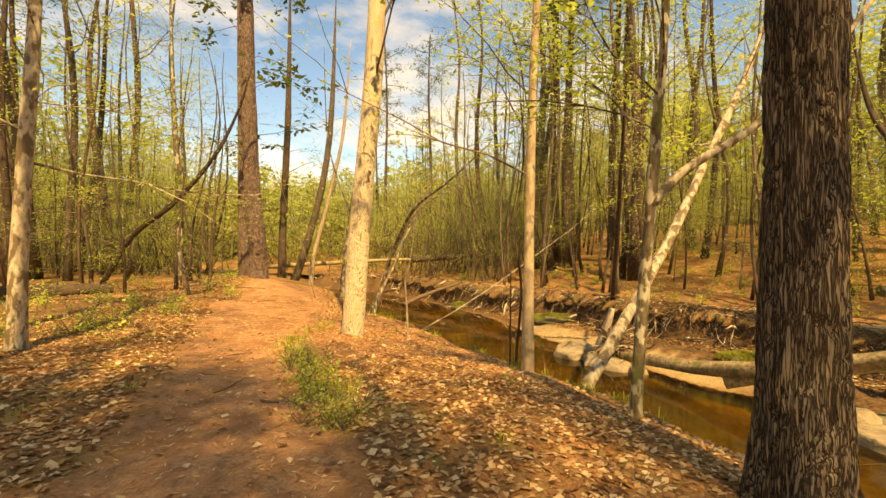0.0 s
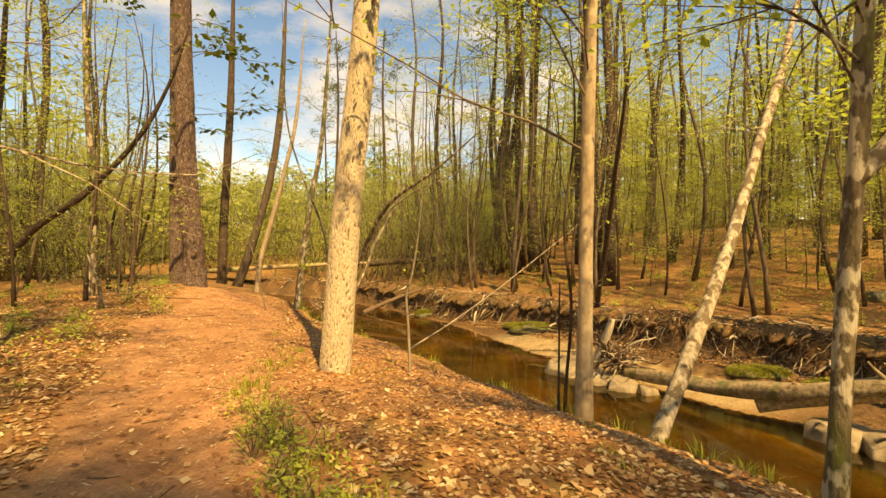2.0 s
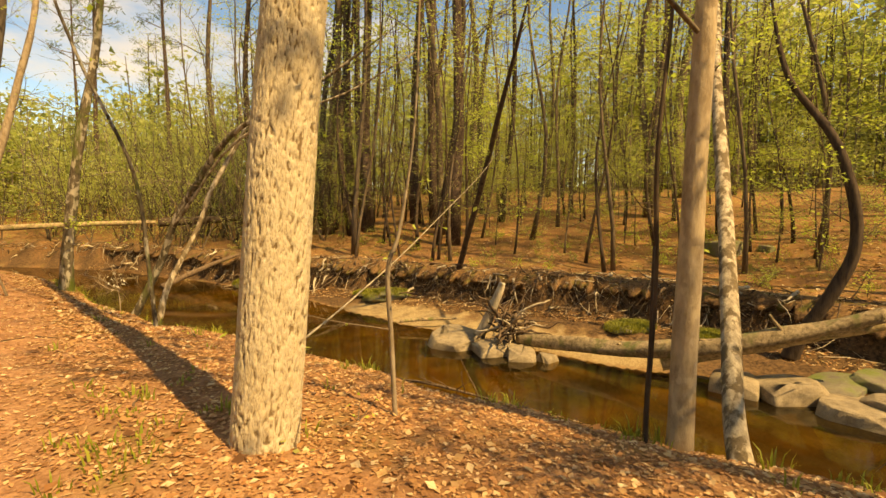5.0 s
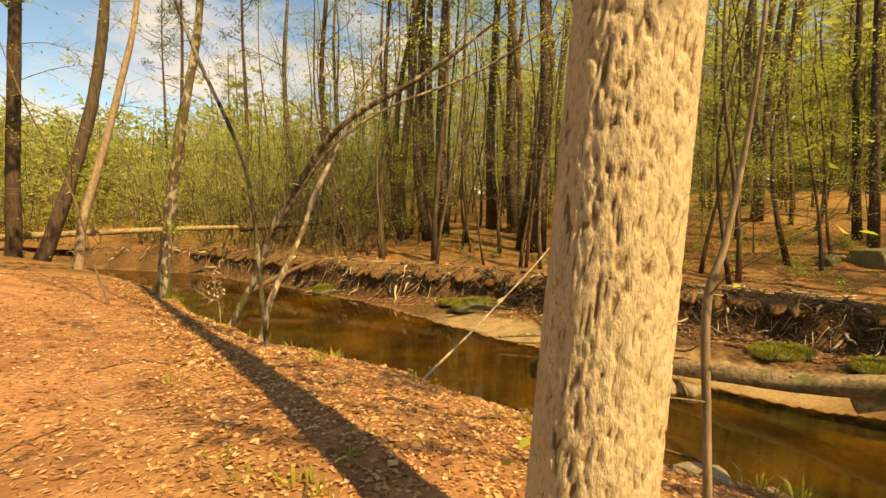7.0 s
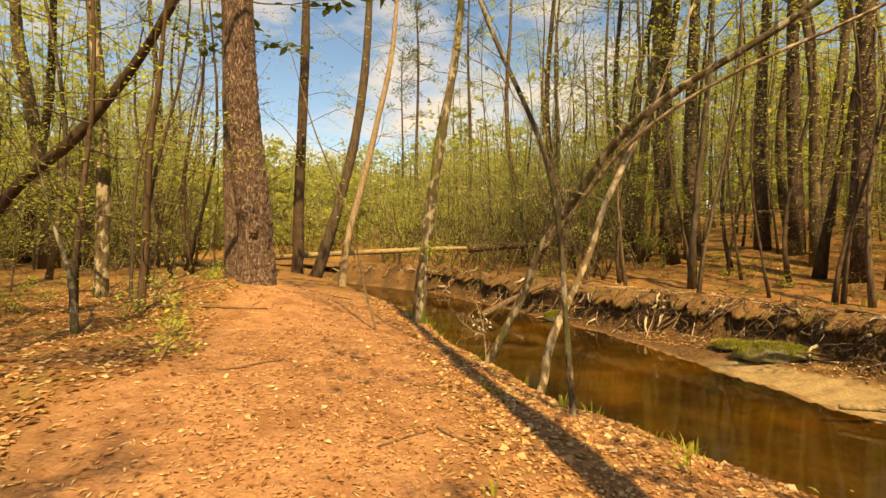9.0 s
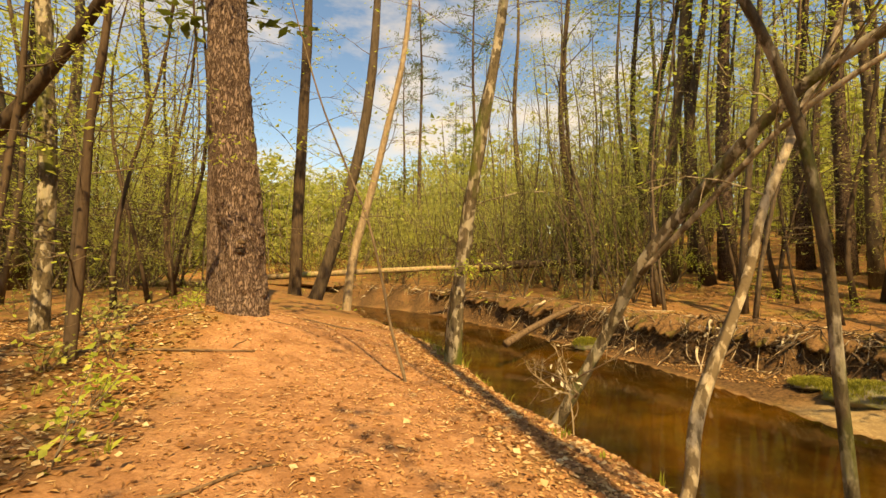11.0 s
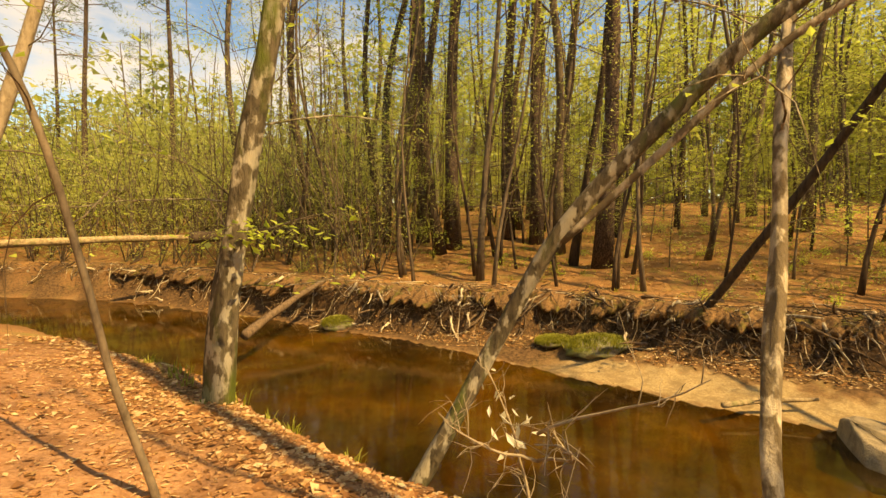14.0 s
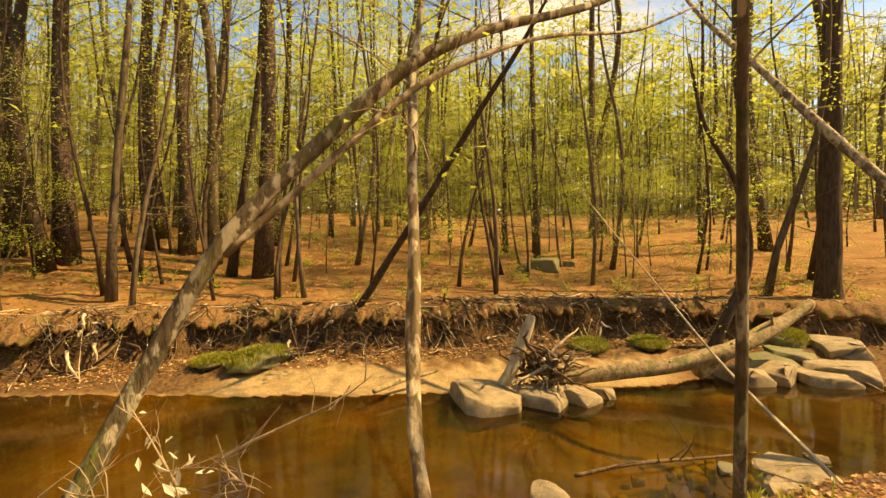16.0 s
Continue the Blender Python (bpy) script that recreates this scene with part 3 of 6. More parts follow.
def tall_hardwood(seed, height=22.0, radius=0.16):
    rs = np.random.RandomState(seed)
    wood, twigs, crown = Geo(), Geo(), Geo()
    lean = rs.normal(0, 0.035, 2)
    n = 12
    pts = np.array([[lean[0] * z + 0.22 * math.sin(z * 0.42 + seed), lean[1] * z + 0.22 * math.cos(z * 0.37 + seed * 2), z] for z in np.linspace(-0.3, height, n)])
    rad = radius * (1 - 0.85 * np.linspace(0, 1, n) ** 1.2)
    tube(wood, pts, rad, 8, rough=0.12, seed=seed, flare=(0.35, 0.5, 4))
    branch_out(twigs, crown, rs, pts, lambda f: radius * (1 - 0.85 * f), 11, 0.36, 0.97, 3.8, (0.3, 1.1), 115, 0.155, 0.6, 3, far=True)
    branch_out(twigs, crown, rs, pts, lambda f: radius * 0.3, 7, 0.14, 0.40, 2.6, (0.0, 0.6), 40, 0.075, 0.4, 3, flat=0.88, far=True)
    return wood, twigs, crown


def tall_pine(seed, height=24.0, radius=0.22):
    rs = np.random.RandomState(seed)
    wood, twigs, crown = Geo(), Geo(), Geo()
    n = 10
    pts = np.array([[0.12 * math.sin(z * 0.3 + seed), 0.12 * math.cos(z * 0.27 + seed), z] for z in np.linspace(-0.3, height, n)])
    rad = radius * (1 - 0.75 * np.linspace(0, 1, n))
    tube(wood, pts, rad, 9, rough=0.08, seed=seed, flare=(0.3, 0.35, 5))
    for k in range(16):
        f = 0.62 + 0.37 * (k + rs.uniform()) / 16
        p = along(pts, f)
        b = limb(rs, p, heading_of(rs, rs.uniform(-0.1, 0.5)), rs.uniform(1.6, 3.4) * (1.25 - 0.6 * (f - 0.62) / 0.38), 0.0, 0.35, 5)
        tube(twigs, b, np.linspace(0.05, 0.015, 5), 4, cap=False)
        for g in rs.uniform(0.4, 1.0, 4):
            c = along(b, g) + rs.normal(0, 0.25, 3)
            spots = c + rs.normal(0, 0.30, (22, 3)) * np.array([1, 1, 0.5])
            leaves_at(crown, spots, 0.42, rs, 0.1, 0.13)
    for k in range(6):
        p = along(pts, rs.uniform(0.25, 0.6))
        b = limb(rs, p, heading_of(rs, rs.uniform(-0.3, 0.3)), rs.uniform(0.5, 1.4), 0.05, 0.3, 4)
        tube(twigs, b, np.linspace(0.025, 0.008, 4), 3, cap=False)
    return wood, twigs, crown


def understory(seed, height=7.5, radius=0.05, leafy=1.0):
    rs = np.random.RandomState(seed)
    wood, twigs, crown = Geo(), Geo(), Geo()
    lean = rs.normal(0, 0.06, 2)
    n = 9
    pts = np.array([[lean[0] * z + 0.12 * math.sin(z * 0.8 + seed), lean[1] * z + 0.12 * math.cos(z * 0.7 + seed), z] for z in np.linspace(-0.2, height, n)])
    rad = radius * (1 - 0.85 * np.linspace(0, 1, n))
    tube(wood, pts, rad, 6, rough=0.1, seed=seed, flare=(0.2, 0.4, 3))
    branch_out(twigs, crown, rs, pts, lambda f: radius * (1 - 0.8 * f), 15, 0.16, 0.98, 2.4, (-0.05, 0.5), int(150 * leafy), 0.076, 0.28, 3, 0.02, 0.86, far=True)
    return wood, twigs, crown


def bare_pole(seed, height=12.0, radius=0.06):
    rs = np.random.RandomState(seed)
    wood, twigs, crown = Geo(), Geo(), Geo()
    lean = rs.normal(0, 0.06, 2)
    n = 10
    pts = np.array([[lean[0] * z + 0.28 * math.sin(z * 0.5 + seed), lean[1] * z + 0.28 * math.cos(z * 0.45 + seed), z] for z in np.linspace(-0.2, height, n)])
    rad = radius * (1 - 0.8 * np.linspace(0, 1, n))
    tube(wood, pts, rad, 6, rough=0.1, seed=seed, flare=(0.25, 0.4, 3))
    branch_out(twigs, crown, rs, pts, lambda f: radius * (1 - 0.8 * f), 13, 0.2, 0.98, 2.4, (0.1, 0.9), 40, 0.075, 0.45, 3, flat=0.8, far=True)
    return wood, twigs, crown


def tree_of(name, geos, bark_mat, leaf_mat, label, category="tree", group="", m=None):
    base = new(name)
    base.empty_display_size = 0.2
    part("trunk", geos[0], bark_mat, base)
    if geos[1].v:
        tagged(part("twiggery", geos[1], M_TWIG if bark_mat is not M_PALE else bark_mat, base), kind="stuff")
    if geos[2].v:
        tagged(part("foliage", geos[2], leaf_mat, base, flat=True), kind="stuff")
    if m is not None:
        base.matrix_basis = m
    return tagged(base, label, category, group)


def planted(x, y, s=1.0, turn=0.0, tip=0.0, girth=1.0, tall=1.0):
    return Matrix.Translation((x, y, ground_z(x, y))) @ Euler((tip, tip * 0.5, turn)).to_matrix().to_4x4() @ Matrix.Diagonal((s * girth, s * girth, s * tall, 1))


# one tree of each look; the rest of the wood are copies of these
KINDS = {
    "hardwood": [("hardwood_tree", tall_hardwood(11, 23, 0.17), M_DARK, M_LEAF_OLIVE, "tall straight dark-brown hardwood with sparse spring leaves"),
                 ("hardwood_tree", tall_hardwood(12, 20, 0.13), M_DARK, M_LEAF, "tall slender dark-barked hardwood with few young leaves"),
                 ("hardwood_tree", tall_hardwood(13, 25, 0.20), M_GREY, M_LEAF_OLIVE, "tall thick-trunked hardwood with budding crown"),
                 ("hardwood_tree", tall_hardwood(14, 21, 0.11), M_GREY, M_LEAF, "slender grey hardwood with light green crown")],
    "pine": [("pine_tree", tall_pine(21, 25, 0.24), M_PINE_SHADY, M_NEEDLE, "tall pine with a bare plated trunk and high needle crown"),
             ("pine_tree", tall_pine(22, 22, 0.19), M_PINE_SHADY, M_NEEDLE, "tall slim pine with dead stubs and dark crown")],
    "under": [("understory_tree", understory(31, 7.5, 0.05), M_DARK, M_LEAF, "small understory tree with level sprays of yellow-green leaves"),
              ("understory_tree", understory(32, 5.5, 0.035), M_GREY, M_LEAF_OLIVE, "thin understory tree with fresh olive leaves"),
              ("understory_tree", understory(33, 9.0, 0.06, 1.2), M_DARK, M_LEAF, "leafy understory tree with spreading spring sprays"),
              ("understory_tree", understory(34, 4.0, 0.025, 0.8), M_GREY, M_LEAF_OLIVE, "young sapling with a haze of opening leaves")],
    "pole": [("pole_tree", bare_pole(41, 13, 0.06), M_DARK, M_LEAF_OLIVE, "thin dark pole-like tree, almost leafless"),
             ("pole_tree", bare_pole(42, 10, 0.045), M_DARK, M_LEAF_OLIVE, "thin brown pole tree with bare twigs"),
             ("pole_tree", bare_pole(43, 15, 0.08), M_GREY, M_LEAF, "slim upright tree with a small young crown")],
}
MADE = {}


def plant(kind, k, x, y, s=1.0, turn=0.0, tip=0.0, girth=1.0, tall=1.0):
    key = (kind, k % len(KINDS[kind]))
    m = planted(x, y, s, turn, tip, girth, tall)
    if key in MADE:
        first = MADE[key]
        return copy_thing(first, m @ Matrix.Diagonal((1 / first.scale[0], 1 / first.scale[1], 1 / first.scale[2], 1)))
    name, geos, bk, lf, label = KINDS[key[0]][key[1]]
    MADE[key] = tree_of(name, geos, bk, lf, label, "tree", kind + " trees of the wood", m)
    return MADE[key]


def rod(pts, radii, n=24, sides=10, **kw):
    """A trunk through fitted points, with a second geo list for its twigs."""
    g = Geo()
    p = spline(pts, n)
    rows = np.linspace(0, 1, n) if isinstance(n, int) else np.asarray(n) / (len(pts) - 1)
    r = np.interp(rows, np.linspace(0, 1, len(radii)), radii)
    tube(g, p, r, sides, **kw)
    return g, p


def hero(name, pts, radii, mat, label, seed=0, n=30, sides=14, branches=6, lo=0.4, hi=0.98, blen=1.5, tilt=(0.1, 0.8), leaf_n=8, leaf_size=0.08, leaf_mat=None, **kw):
    wood, p = rod(pts, radii, n, sides, seed=seed, **kw)
    p = p if isinstance(n, int) else spline(pts, 60)
    rs = np.random.RandomState(seed + 500)
    twigs, crown, each = Geo(), Geo(), []
    if branches:
        branch_out(twigs, crown, rs, p, lambda f: np.interp(f, np.linspace(0, 1, len(radii)), radii), branches, lo, hi, blen, tilt, leaf_n, leaf_size, 0.16, 4, 0.02, 0.75, each=each)
    base = tree_of(name, (wood, twigs, crown), mat, leaf_mat or M_LEAF, label)
    for g in each:
        part("branch", g, mat if mat in (M_PALE, M_DARK, M_MOTTLED) else M_TWIG, base)
    return base


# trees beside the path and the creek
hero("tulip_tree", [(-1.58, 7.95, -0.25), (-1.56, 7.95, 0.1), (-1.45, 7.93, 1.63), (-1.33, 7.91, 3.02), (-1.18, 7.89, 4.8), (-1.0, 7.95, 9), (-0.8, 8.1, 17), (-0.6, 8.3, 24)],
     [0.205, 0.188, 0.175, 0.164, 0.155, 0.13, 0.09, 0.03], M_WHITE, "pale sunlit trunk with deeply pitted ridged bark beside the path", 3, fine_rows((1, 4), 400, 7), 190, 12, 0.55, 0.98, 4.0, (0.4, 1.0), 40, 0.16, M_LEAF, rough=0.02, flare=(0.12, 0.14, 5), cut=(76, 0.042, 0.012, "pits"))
hero("oak_tree", [(2.2, 2.95, -0.3), (2.24, 2.95, 0.06), (2.28, 2.95, 1.42), (2.31, 2.95, 2.5), (2.31, 2.95, 3.4), (2.3, 3.0, 9), (2.4, 3.2, 20)],
     [0.26, 0.25, 0.225, 0.215, 0.21, 0.16, 0.04], M_OAK, "dark furrowed hardwood trunk in half shade on the creek bank", 5, fine_rows((0.6, 4), 240, 6), 110, 12, 0.74, 0.98, 4.5, (0.3, 1.0), 34, 0.16, M_LEAF, rough=0.03, flare=(0.45, 0.55, 5), cut=(30, 0.16, 0.03, "furrows"))
hero("smooth_tree", [(1.27, 7.26, -0.6), (1.32, 7.26, -0.25), (1.34, 7.25, 1.32), (1.36, 7.24, 2.6), (1.42, 7.24, 4.55), (1.6, 7.3, 8), (1.7, 7.4, 13)],
     [0.115, 0.10, 0.082, 0.075, 0.065, 0.05, 0.015], M_SMOOTH, "slender smooth grey-tan trunk at the creek bank's lip", 7, 60, 16, 15, 0.52, 0.98, 3.0, (0.1, 0.8), 140, 0.09, M_LEAF, rough=0.05, flare=(0.15, 0.6, 4))
hero("slanting_tree", [(2.1, 7.15, -1.1), (2.15, 7.2, -0.65), (2.55, 7.5, -0.15), (4.1, 8.5, 1.75), (5.4, 9.4, 3.6), (6.5, 10.1, 5.2), (7.4, 10.8, 6.6), (8.6, 11.5, 8.6)],
     [0.1224, 0.108, 0.0936, 0.0864, 0.0792, 0.072, 0.0504, 0.0144], M_PALE, "bone-pale tree slanting out over the creek", 9, 80, 16, 10, 0.55, 0.98, 2.4, (0.0, 0.8), 40, 0.09, M_LEAF, rough=0.06, flare=(0.2, 0.4, 4))
hero("mottled_tree", [(1.98, 4.94, -0.5), (2.03, 4.93, -0.17), (2.12, 4.93, 1.0), (2.22, 4.92, 2.29), (2.29, 4.92, 3.16), (2.34, 4.91, 3.8), (2.5, 4.9, 7), (2.6, 5, 11)],
     [0.0864, 0.072, 0.0612, 0.0576, 0.0504, 0.0432, 0.0324, 0.0072], M_MOTTLED, "lichen-mottled dark trunk with mossy patches on the bank", 13, 90, 20, 15, 0.45, 0.98, 2.8, (0.0, 0.8), 140, 0.085, M_LEAF, ridge=0.10, rough=0.08, flare=(0.15, 0.6, 4))
hero("slim_creek_tree", [(-2.12, 12.88, -0.6), (-2.16, 12.9, -0.12), (-2.23, 12.92, 0.78), (-2.29, 12.94, 1.58), (-2.45, 12.99, 2.33), (-2.98, 13.14, 3.66), (-3.3, 13.2, 5.0), (-3.4, 13.2, 7.5)],
     [0.036, 0.0302, 0.0259, 0.0245, 0.023, 0.0216, 0.0173, 0.0058], M_MOTTLED, "slim dark mossy tree at the bank's edge", 15, 60, 12, 8, 0.5, 0.98, 1.4, (0.0, 0.7), 12, 0.07, M_LEAF, rough=0.08)
hero("leaning_tree", [(-2.95, 16.9, -1.3), (-2.6, 16.7, -0.57), (-2.15, 16.42, 0.44), (-1.85, 16.02, 1.35), (-1.5, 15.5, 2.05), (-1.1, 14.9, 2.75), (-0.7, 14.3, 3.15), (0.2, 13.4, 3.7), (1.3, 12.6, 4.6)],
     [0.0908, 0.0757, 0.0681, 0.0643, 0.0605, 0.0568, 0.0454, 0.0341, 0.0091], M_MOTTLED, "leaning lichen-grey trunk arching over the water", 17, 110, 18, 8, 0.6, 0.98, 1.5, (0.1, 0.9), 14, 0.07, M_LEAF, ridge=0.08, rough=0.08)
hero("pale_crooked_tree", [(-2.35, 14.35, -0.9), (-2.15, 14.4, -0.3), (-1.99, 14.54, 0.28), (-1.5, 14.72, 1.3), (-1.3, 14.8, 1.9), (-0.85, 14.95, 2.75), (-0.5, 15.0, 3.5), (0.1, 15.1, 5.0)],
     [0.0585, 0.0495, 0.045, 0.0414, 0.0396, 0.036, 0.027, 0.009], M_PALE, "thin pale crooked stem growing from the creek bank", 19, 70, 12, 8, 0.55, 0.98, 1.4, (0.2, 0.9), 16, 0.07, M_LEAF, rough=0.16)
hero("creek_tree", [(-3.98, 18.2, -1.6), (-3.95, 18.14, -0.9), (-3.92, 18.12, -0.22), (-3.87, 18.08, 0.64), (-3.79, 18.01, 1.25), (-3.68, 17.92, 2.18), (-3.5, 17.8, 3.3), (-3.1, 17.9, 6), (-2.8, 18.2, 12)],
     [0.21, 0.17, 0.14, 0.115, 0.105, 0.10, 0.09, 0.07, 0.015], M_MOTTLED, "mottled grey trunk rooted at the water's edge with moss collar", 23, 90, 18, 12, 0.4, 0.98, 2.0, (0.1, 0.9), 14, 0.09, M_LEAF, ridge=0.08, rough=0.08)
hero("old_pine", [(-7.05, 17.74, 0.1), (-7.04, 17.73, 0.5), (-7.07, 17.74, 1.37), (-7.17, 17.75, 2.59), (-7.32, 17.76, 4.12), (-7.5, 17.8, 8), (-7.7, 17.9, 16), (-7.8, 18, 25)],
     [0.40, 0.37, 0.33, 0.315, 0.30, 0.27, 0.20, 0.06], M_PINE, "old pine with thick reddish plated bark and a healed knot", 25, fine_rows((0.5, 4.4), 230, 7), 110, 14, 0.6, 0.98, 4.0, (0.0, 0.6), 60, 0.3, M_NEEDLE, rough=0.03, flare=(0.25, 0.22, 6), cut=(22, 0.13, 0.05, "plates"))
hero("pine_twin", [(-8.7, 20.4, 0), (-8.75, 20.4, 4), (-8.9, 20.5, 12), (-9, 20.5, 22)], [0.30, 0.27, 0.22, 0.05], M_PINE, "second dark pine trunk close behind the old one", 27, 60, 18, 10, 0.6, 0.98, 3.5, (0.0, 0.6), 50, 0.3, M_NEEDLE, ridge=0.06)
hero("straight_tree", [(-10.49, 30.02, -0.3), (-10.45, 30.02, 0.3), (-10.31, 30.0, 4.47), (-10.03, 29.97, 10.7), (-9.9, 30, 20)], [0.36, 0.27, 0.23, 0.2, 0.04], M_DARK, "straight dark trunk at the end of the path", 29, 40, 12, 14, 0.3, 0.98, 3.2, (0.2, 0.9), 26, 0.16, M_LEAF, rough=0.05)
hero("bent_tree", [(-9.7, 29.6, -0.5), (-9.39, 29.62, 0.04), (-8.42, 29.52, 3.02), (-7.56, 29.43, 6.47), (-7.07, 29.38, 10.56), (-6.8, 29.4, 18)], [0.40, 0.28, 0.22, 0.2, 0.17, 0.03], M_GREY, "bent grey trunk leaning towards the creek", 33, 40, 12, 12, 0.35, 0.98, 3.2, (0.2, 0.9), 20, 0.16, M_LEAF, rough=0.05)
hero("pale_creek_tree", [(-7.25, 25.2, -0.7), (-7.2, 25.2, -0.2), (-7.02, 25.18, 1.4), (-6.52, 25.13, 3.22), (-5.95, 25.07, 5.5), (-5.37, 25.01, 8.26), (-5, 25, 13)], [0.19, 0.15, 0.13, 0.12, 0.10, 0.08, 0.02], M_SMOOTH, "pale leaning trunk on the bank by the bend", 35, 40, 12, 12, 0.35, 0.98, 2.6, (0.2, 0.9), 20, 0.12, M_LEAF, rough=0.06)
hero("thin_sapling", [(-4.45, 16.19, -0.1), (-4.48, 16.19, 0.09), (-4.63, 16.2, 0.62), (-4.74, 16.21, 1.16), (-4.92, 16.23, 1.88), (-5.24, 16.27, 2.65), (-5.54, 16.3, 3.42), (-6.0, 16.3, 5)], [0.024, 0.02, 0.018, 0.016, 0.015, 0.013, 0.010, 0.004], M_TWIG, "thin curved sapling at the path's edge", 37, 50, 8, 12, 0.45, 0.99, 1.0, (-0.1, 0.6), 14, 0.06, M_LEAF, rough=0.1)
hero("forked_sapling", [(-0.60, 8.20, -0.35), (-0.61, 8.20, -0.15), (-0.64, 8.22, 0.59), (-0.67, 8.22, 1.12), (-0.59, 8.20, 1.41), (-0.50, 8.16, 2.12), (-0.47, 8.15, 2.96), (-0.46, 8.15, 4)], [0.026, 0.021, 0.018, 0.016, 0.012, 0.009, 0.007, 0.003], M_SMOOTH, "thin forked bare sapling near the pale trunk", 39, 40, 8, 7, 0.3, 0.95, 0.8, (0.0, 1.0), 3, 0.05, M_LEAF, rough=0.1)
hero("leaning_dead_stem", [(-0.85, 11.6, -0.9), (-0.74, 11.7, -0.5), (0.4, 12.2, 0.12), (1.6, 12.65, 0.85), (2.8, 13.15, 1.65), (3.9, 13.6, 2.4), (4.6, 13.9, 3.0)], [0.022, 0.018, 0.013, 0.0095, 0.007, 0.005, 0.002], M_DEAD, "bleached dead stem leaning far out over the water", 43, 60, 10, 9, 0.1, 0.95, 0.7, (-0.2, 0.6), 4, 0.05, M_LEAF, rough=0.14)
hero("pale_path_tree", [(-5.85, 6.34, 0.0), (-5.82, 6.34, 0.4), (-5.8, 6.34, 1.6), (-5.72, 6.34, 3.0), (-5.6, 6.34, 5), (-5.5, 6.4, 11)], [0.15, 0.125, 0.105, 0.095, 0.08, 0.02], M_PALE, "pale smooth-barked young beech with root flare in leaf litter", 45, 60, 18, 14, 0.58, 0.98, 2.8, (0.0, 0.6), 60, 0.07, M_LEAF, rough=0.05, flare=(0.14, 1.0, 4))

# the stout limb of the mottled tree
_limb = Geo()
tube(_limb, spline([(2.19, 4.92, 2.1), (2.6, 4.92, 2.5), (3.3, 4.9, 2.95), (4.1, 4.9, 3.7), (5.0, 4.9, 4.9)], 24), np.linspace(0.06, 0.02, 24), 10, rough=0.1)
part("limb", _limb, M_PALE, bpy.data.objects["mottled_tree"], "pale stout side limb")

# the second stem of the leaning tree, and sprigs at the creek tree's collar
_limb = Geo()
tube(_limb, spline([(-1.86, 16.0, 1.27), (-1.5, 15.47, 1.88), (-1.1, 14.87, 2.56), (-0.7, 14.28, 2.96), (-0.2, 13.8, 3.25), (0.7, 13.0, 3.6), (1.6, 12.2, 4.2)], 40), np.linspace(0.032, 0.012, 40), 10, rough=0.1, seed=4)
part("second_stem", _limb, M_PALE, bpy.data.objects["leaning_tree"], "paler second stem")
_rs = np.random.RandomState(44)
_limb = Geo()
leaves_at(_limb, np.array([-3.75, 17.85, 1.3]) + _rs.normal(0, 1, (70, 3)) * np.array([0.22, 0.16, 0.07]), 0.09, _rs, 0.7)
tagged(part("sprig", _limb, M_LEAF, bpy.data.objects["creek_tree"], "fresh green sprigs", flat=True), kind="stuff")
hero("leafy_sapling", [(-8.6, 16.4, 0.0), (-8.6, 16.4, 0.35), (-8.55, 16.4, 1.5), (-8.5, 16.45, 2.6), (-8.3, 16.5, 3.6), (-8.2, 16.5, 5.0)], [0.035, 0.03, 0.026, 0.022, 0.016, 0.006], M_GREY, "thin sapling reaching leafy sprays before the old pine", 46, 40, 8, 4, 0.6, 0.98, 1.0, (0.0, 0.5), 20, 0.06, M_LEAF, rough=0.08)
for _k, _z in enumerate((2.55, 3.1, 3.5)):
    _g, _l = Geo(), Geo()
    _b = limb(_rs, (-8.5, 16.45, _z - 0.1), (1.0, 0.05, 0.03), 2.3 - 0.3 * _k, 0.0, 0.12, 8)
    tube(_g, _b, np.linspace(0.010, 0.003, 8), 5)
    part("branch", _g, M_TWIG, bpy.data.objects["leafy_sapling"])
    _s = np.array([along(_b, q) for q in _rs.uniform(0.25, 1, 90)]) + _rs.normal(0, 1, (90, 3)) * np.array([0.10, 0.12, 0.04])
    leaves_at(_l, _s, 0.065, _rs, 0.8)
    tagged(part("spray", _l, M_LEAF, bpy.data.objects["leafy_sapling"], flat=True), kind="stuff")
# the pine's healed knot
for _x, _y, _z, _r, _m in ((-6.975, 17.425, 1.60, (0.085, 0.055, 0.04), M_PINE), (-6.965, 17.42, 1.53, (0.06, 0.05, 0.035), M_DARK), (-6.95, 17.43, 1.66, (0.06, 0.045, 0.05), M_ROOT)):
    bm = bmesh.new()
    bmesh.ops.create_icosphere(bm, subdivisions=3, radius=1.0)
    for v in bm.verts:
        p = v.co * (1 + 0.35 * noise.noise(v.co * 2.5 + Vector((_z * 9, 0, 0))))
        v.co = Vector((p.x * _r[0], p.y * _r[1], p.z * _r[2])) + Vector((_x, _y, _z))
    bm.verts.index_update()
    _g = Geo()
    _g.add([tuple(v.co) for v in bm.verts], [[v.index for v in f.verts] for f in bm.faces])
    bm.free()
    part("knot", _g, _m, bpy.data.objects["old_pine"], "healed bark knot")


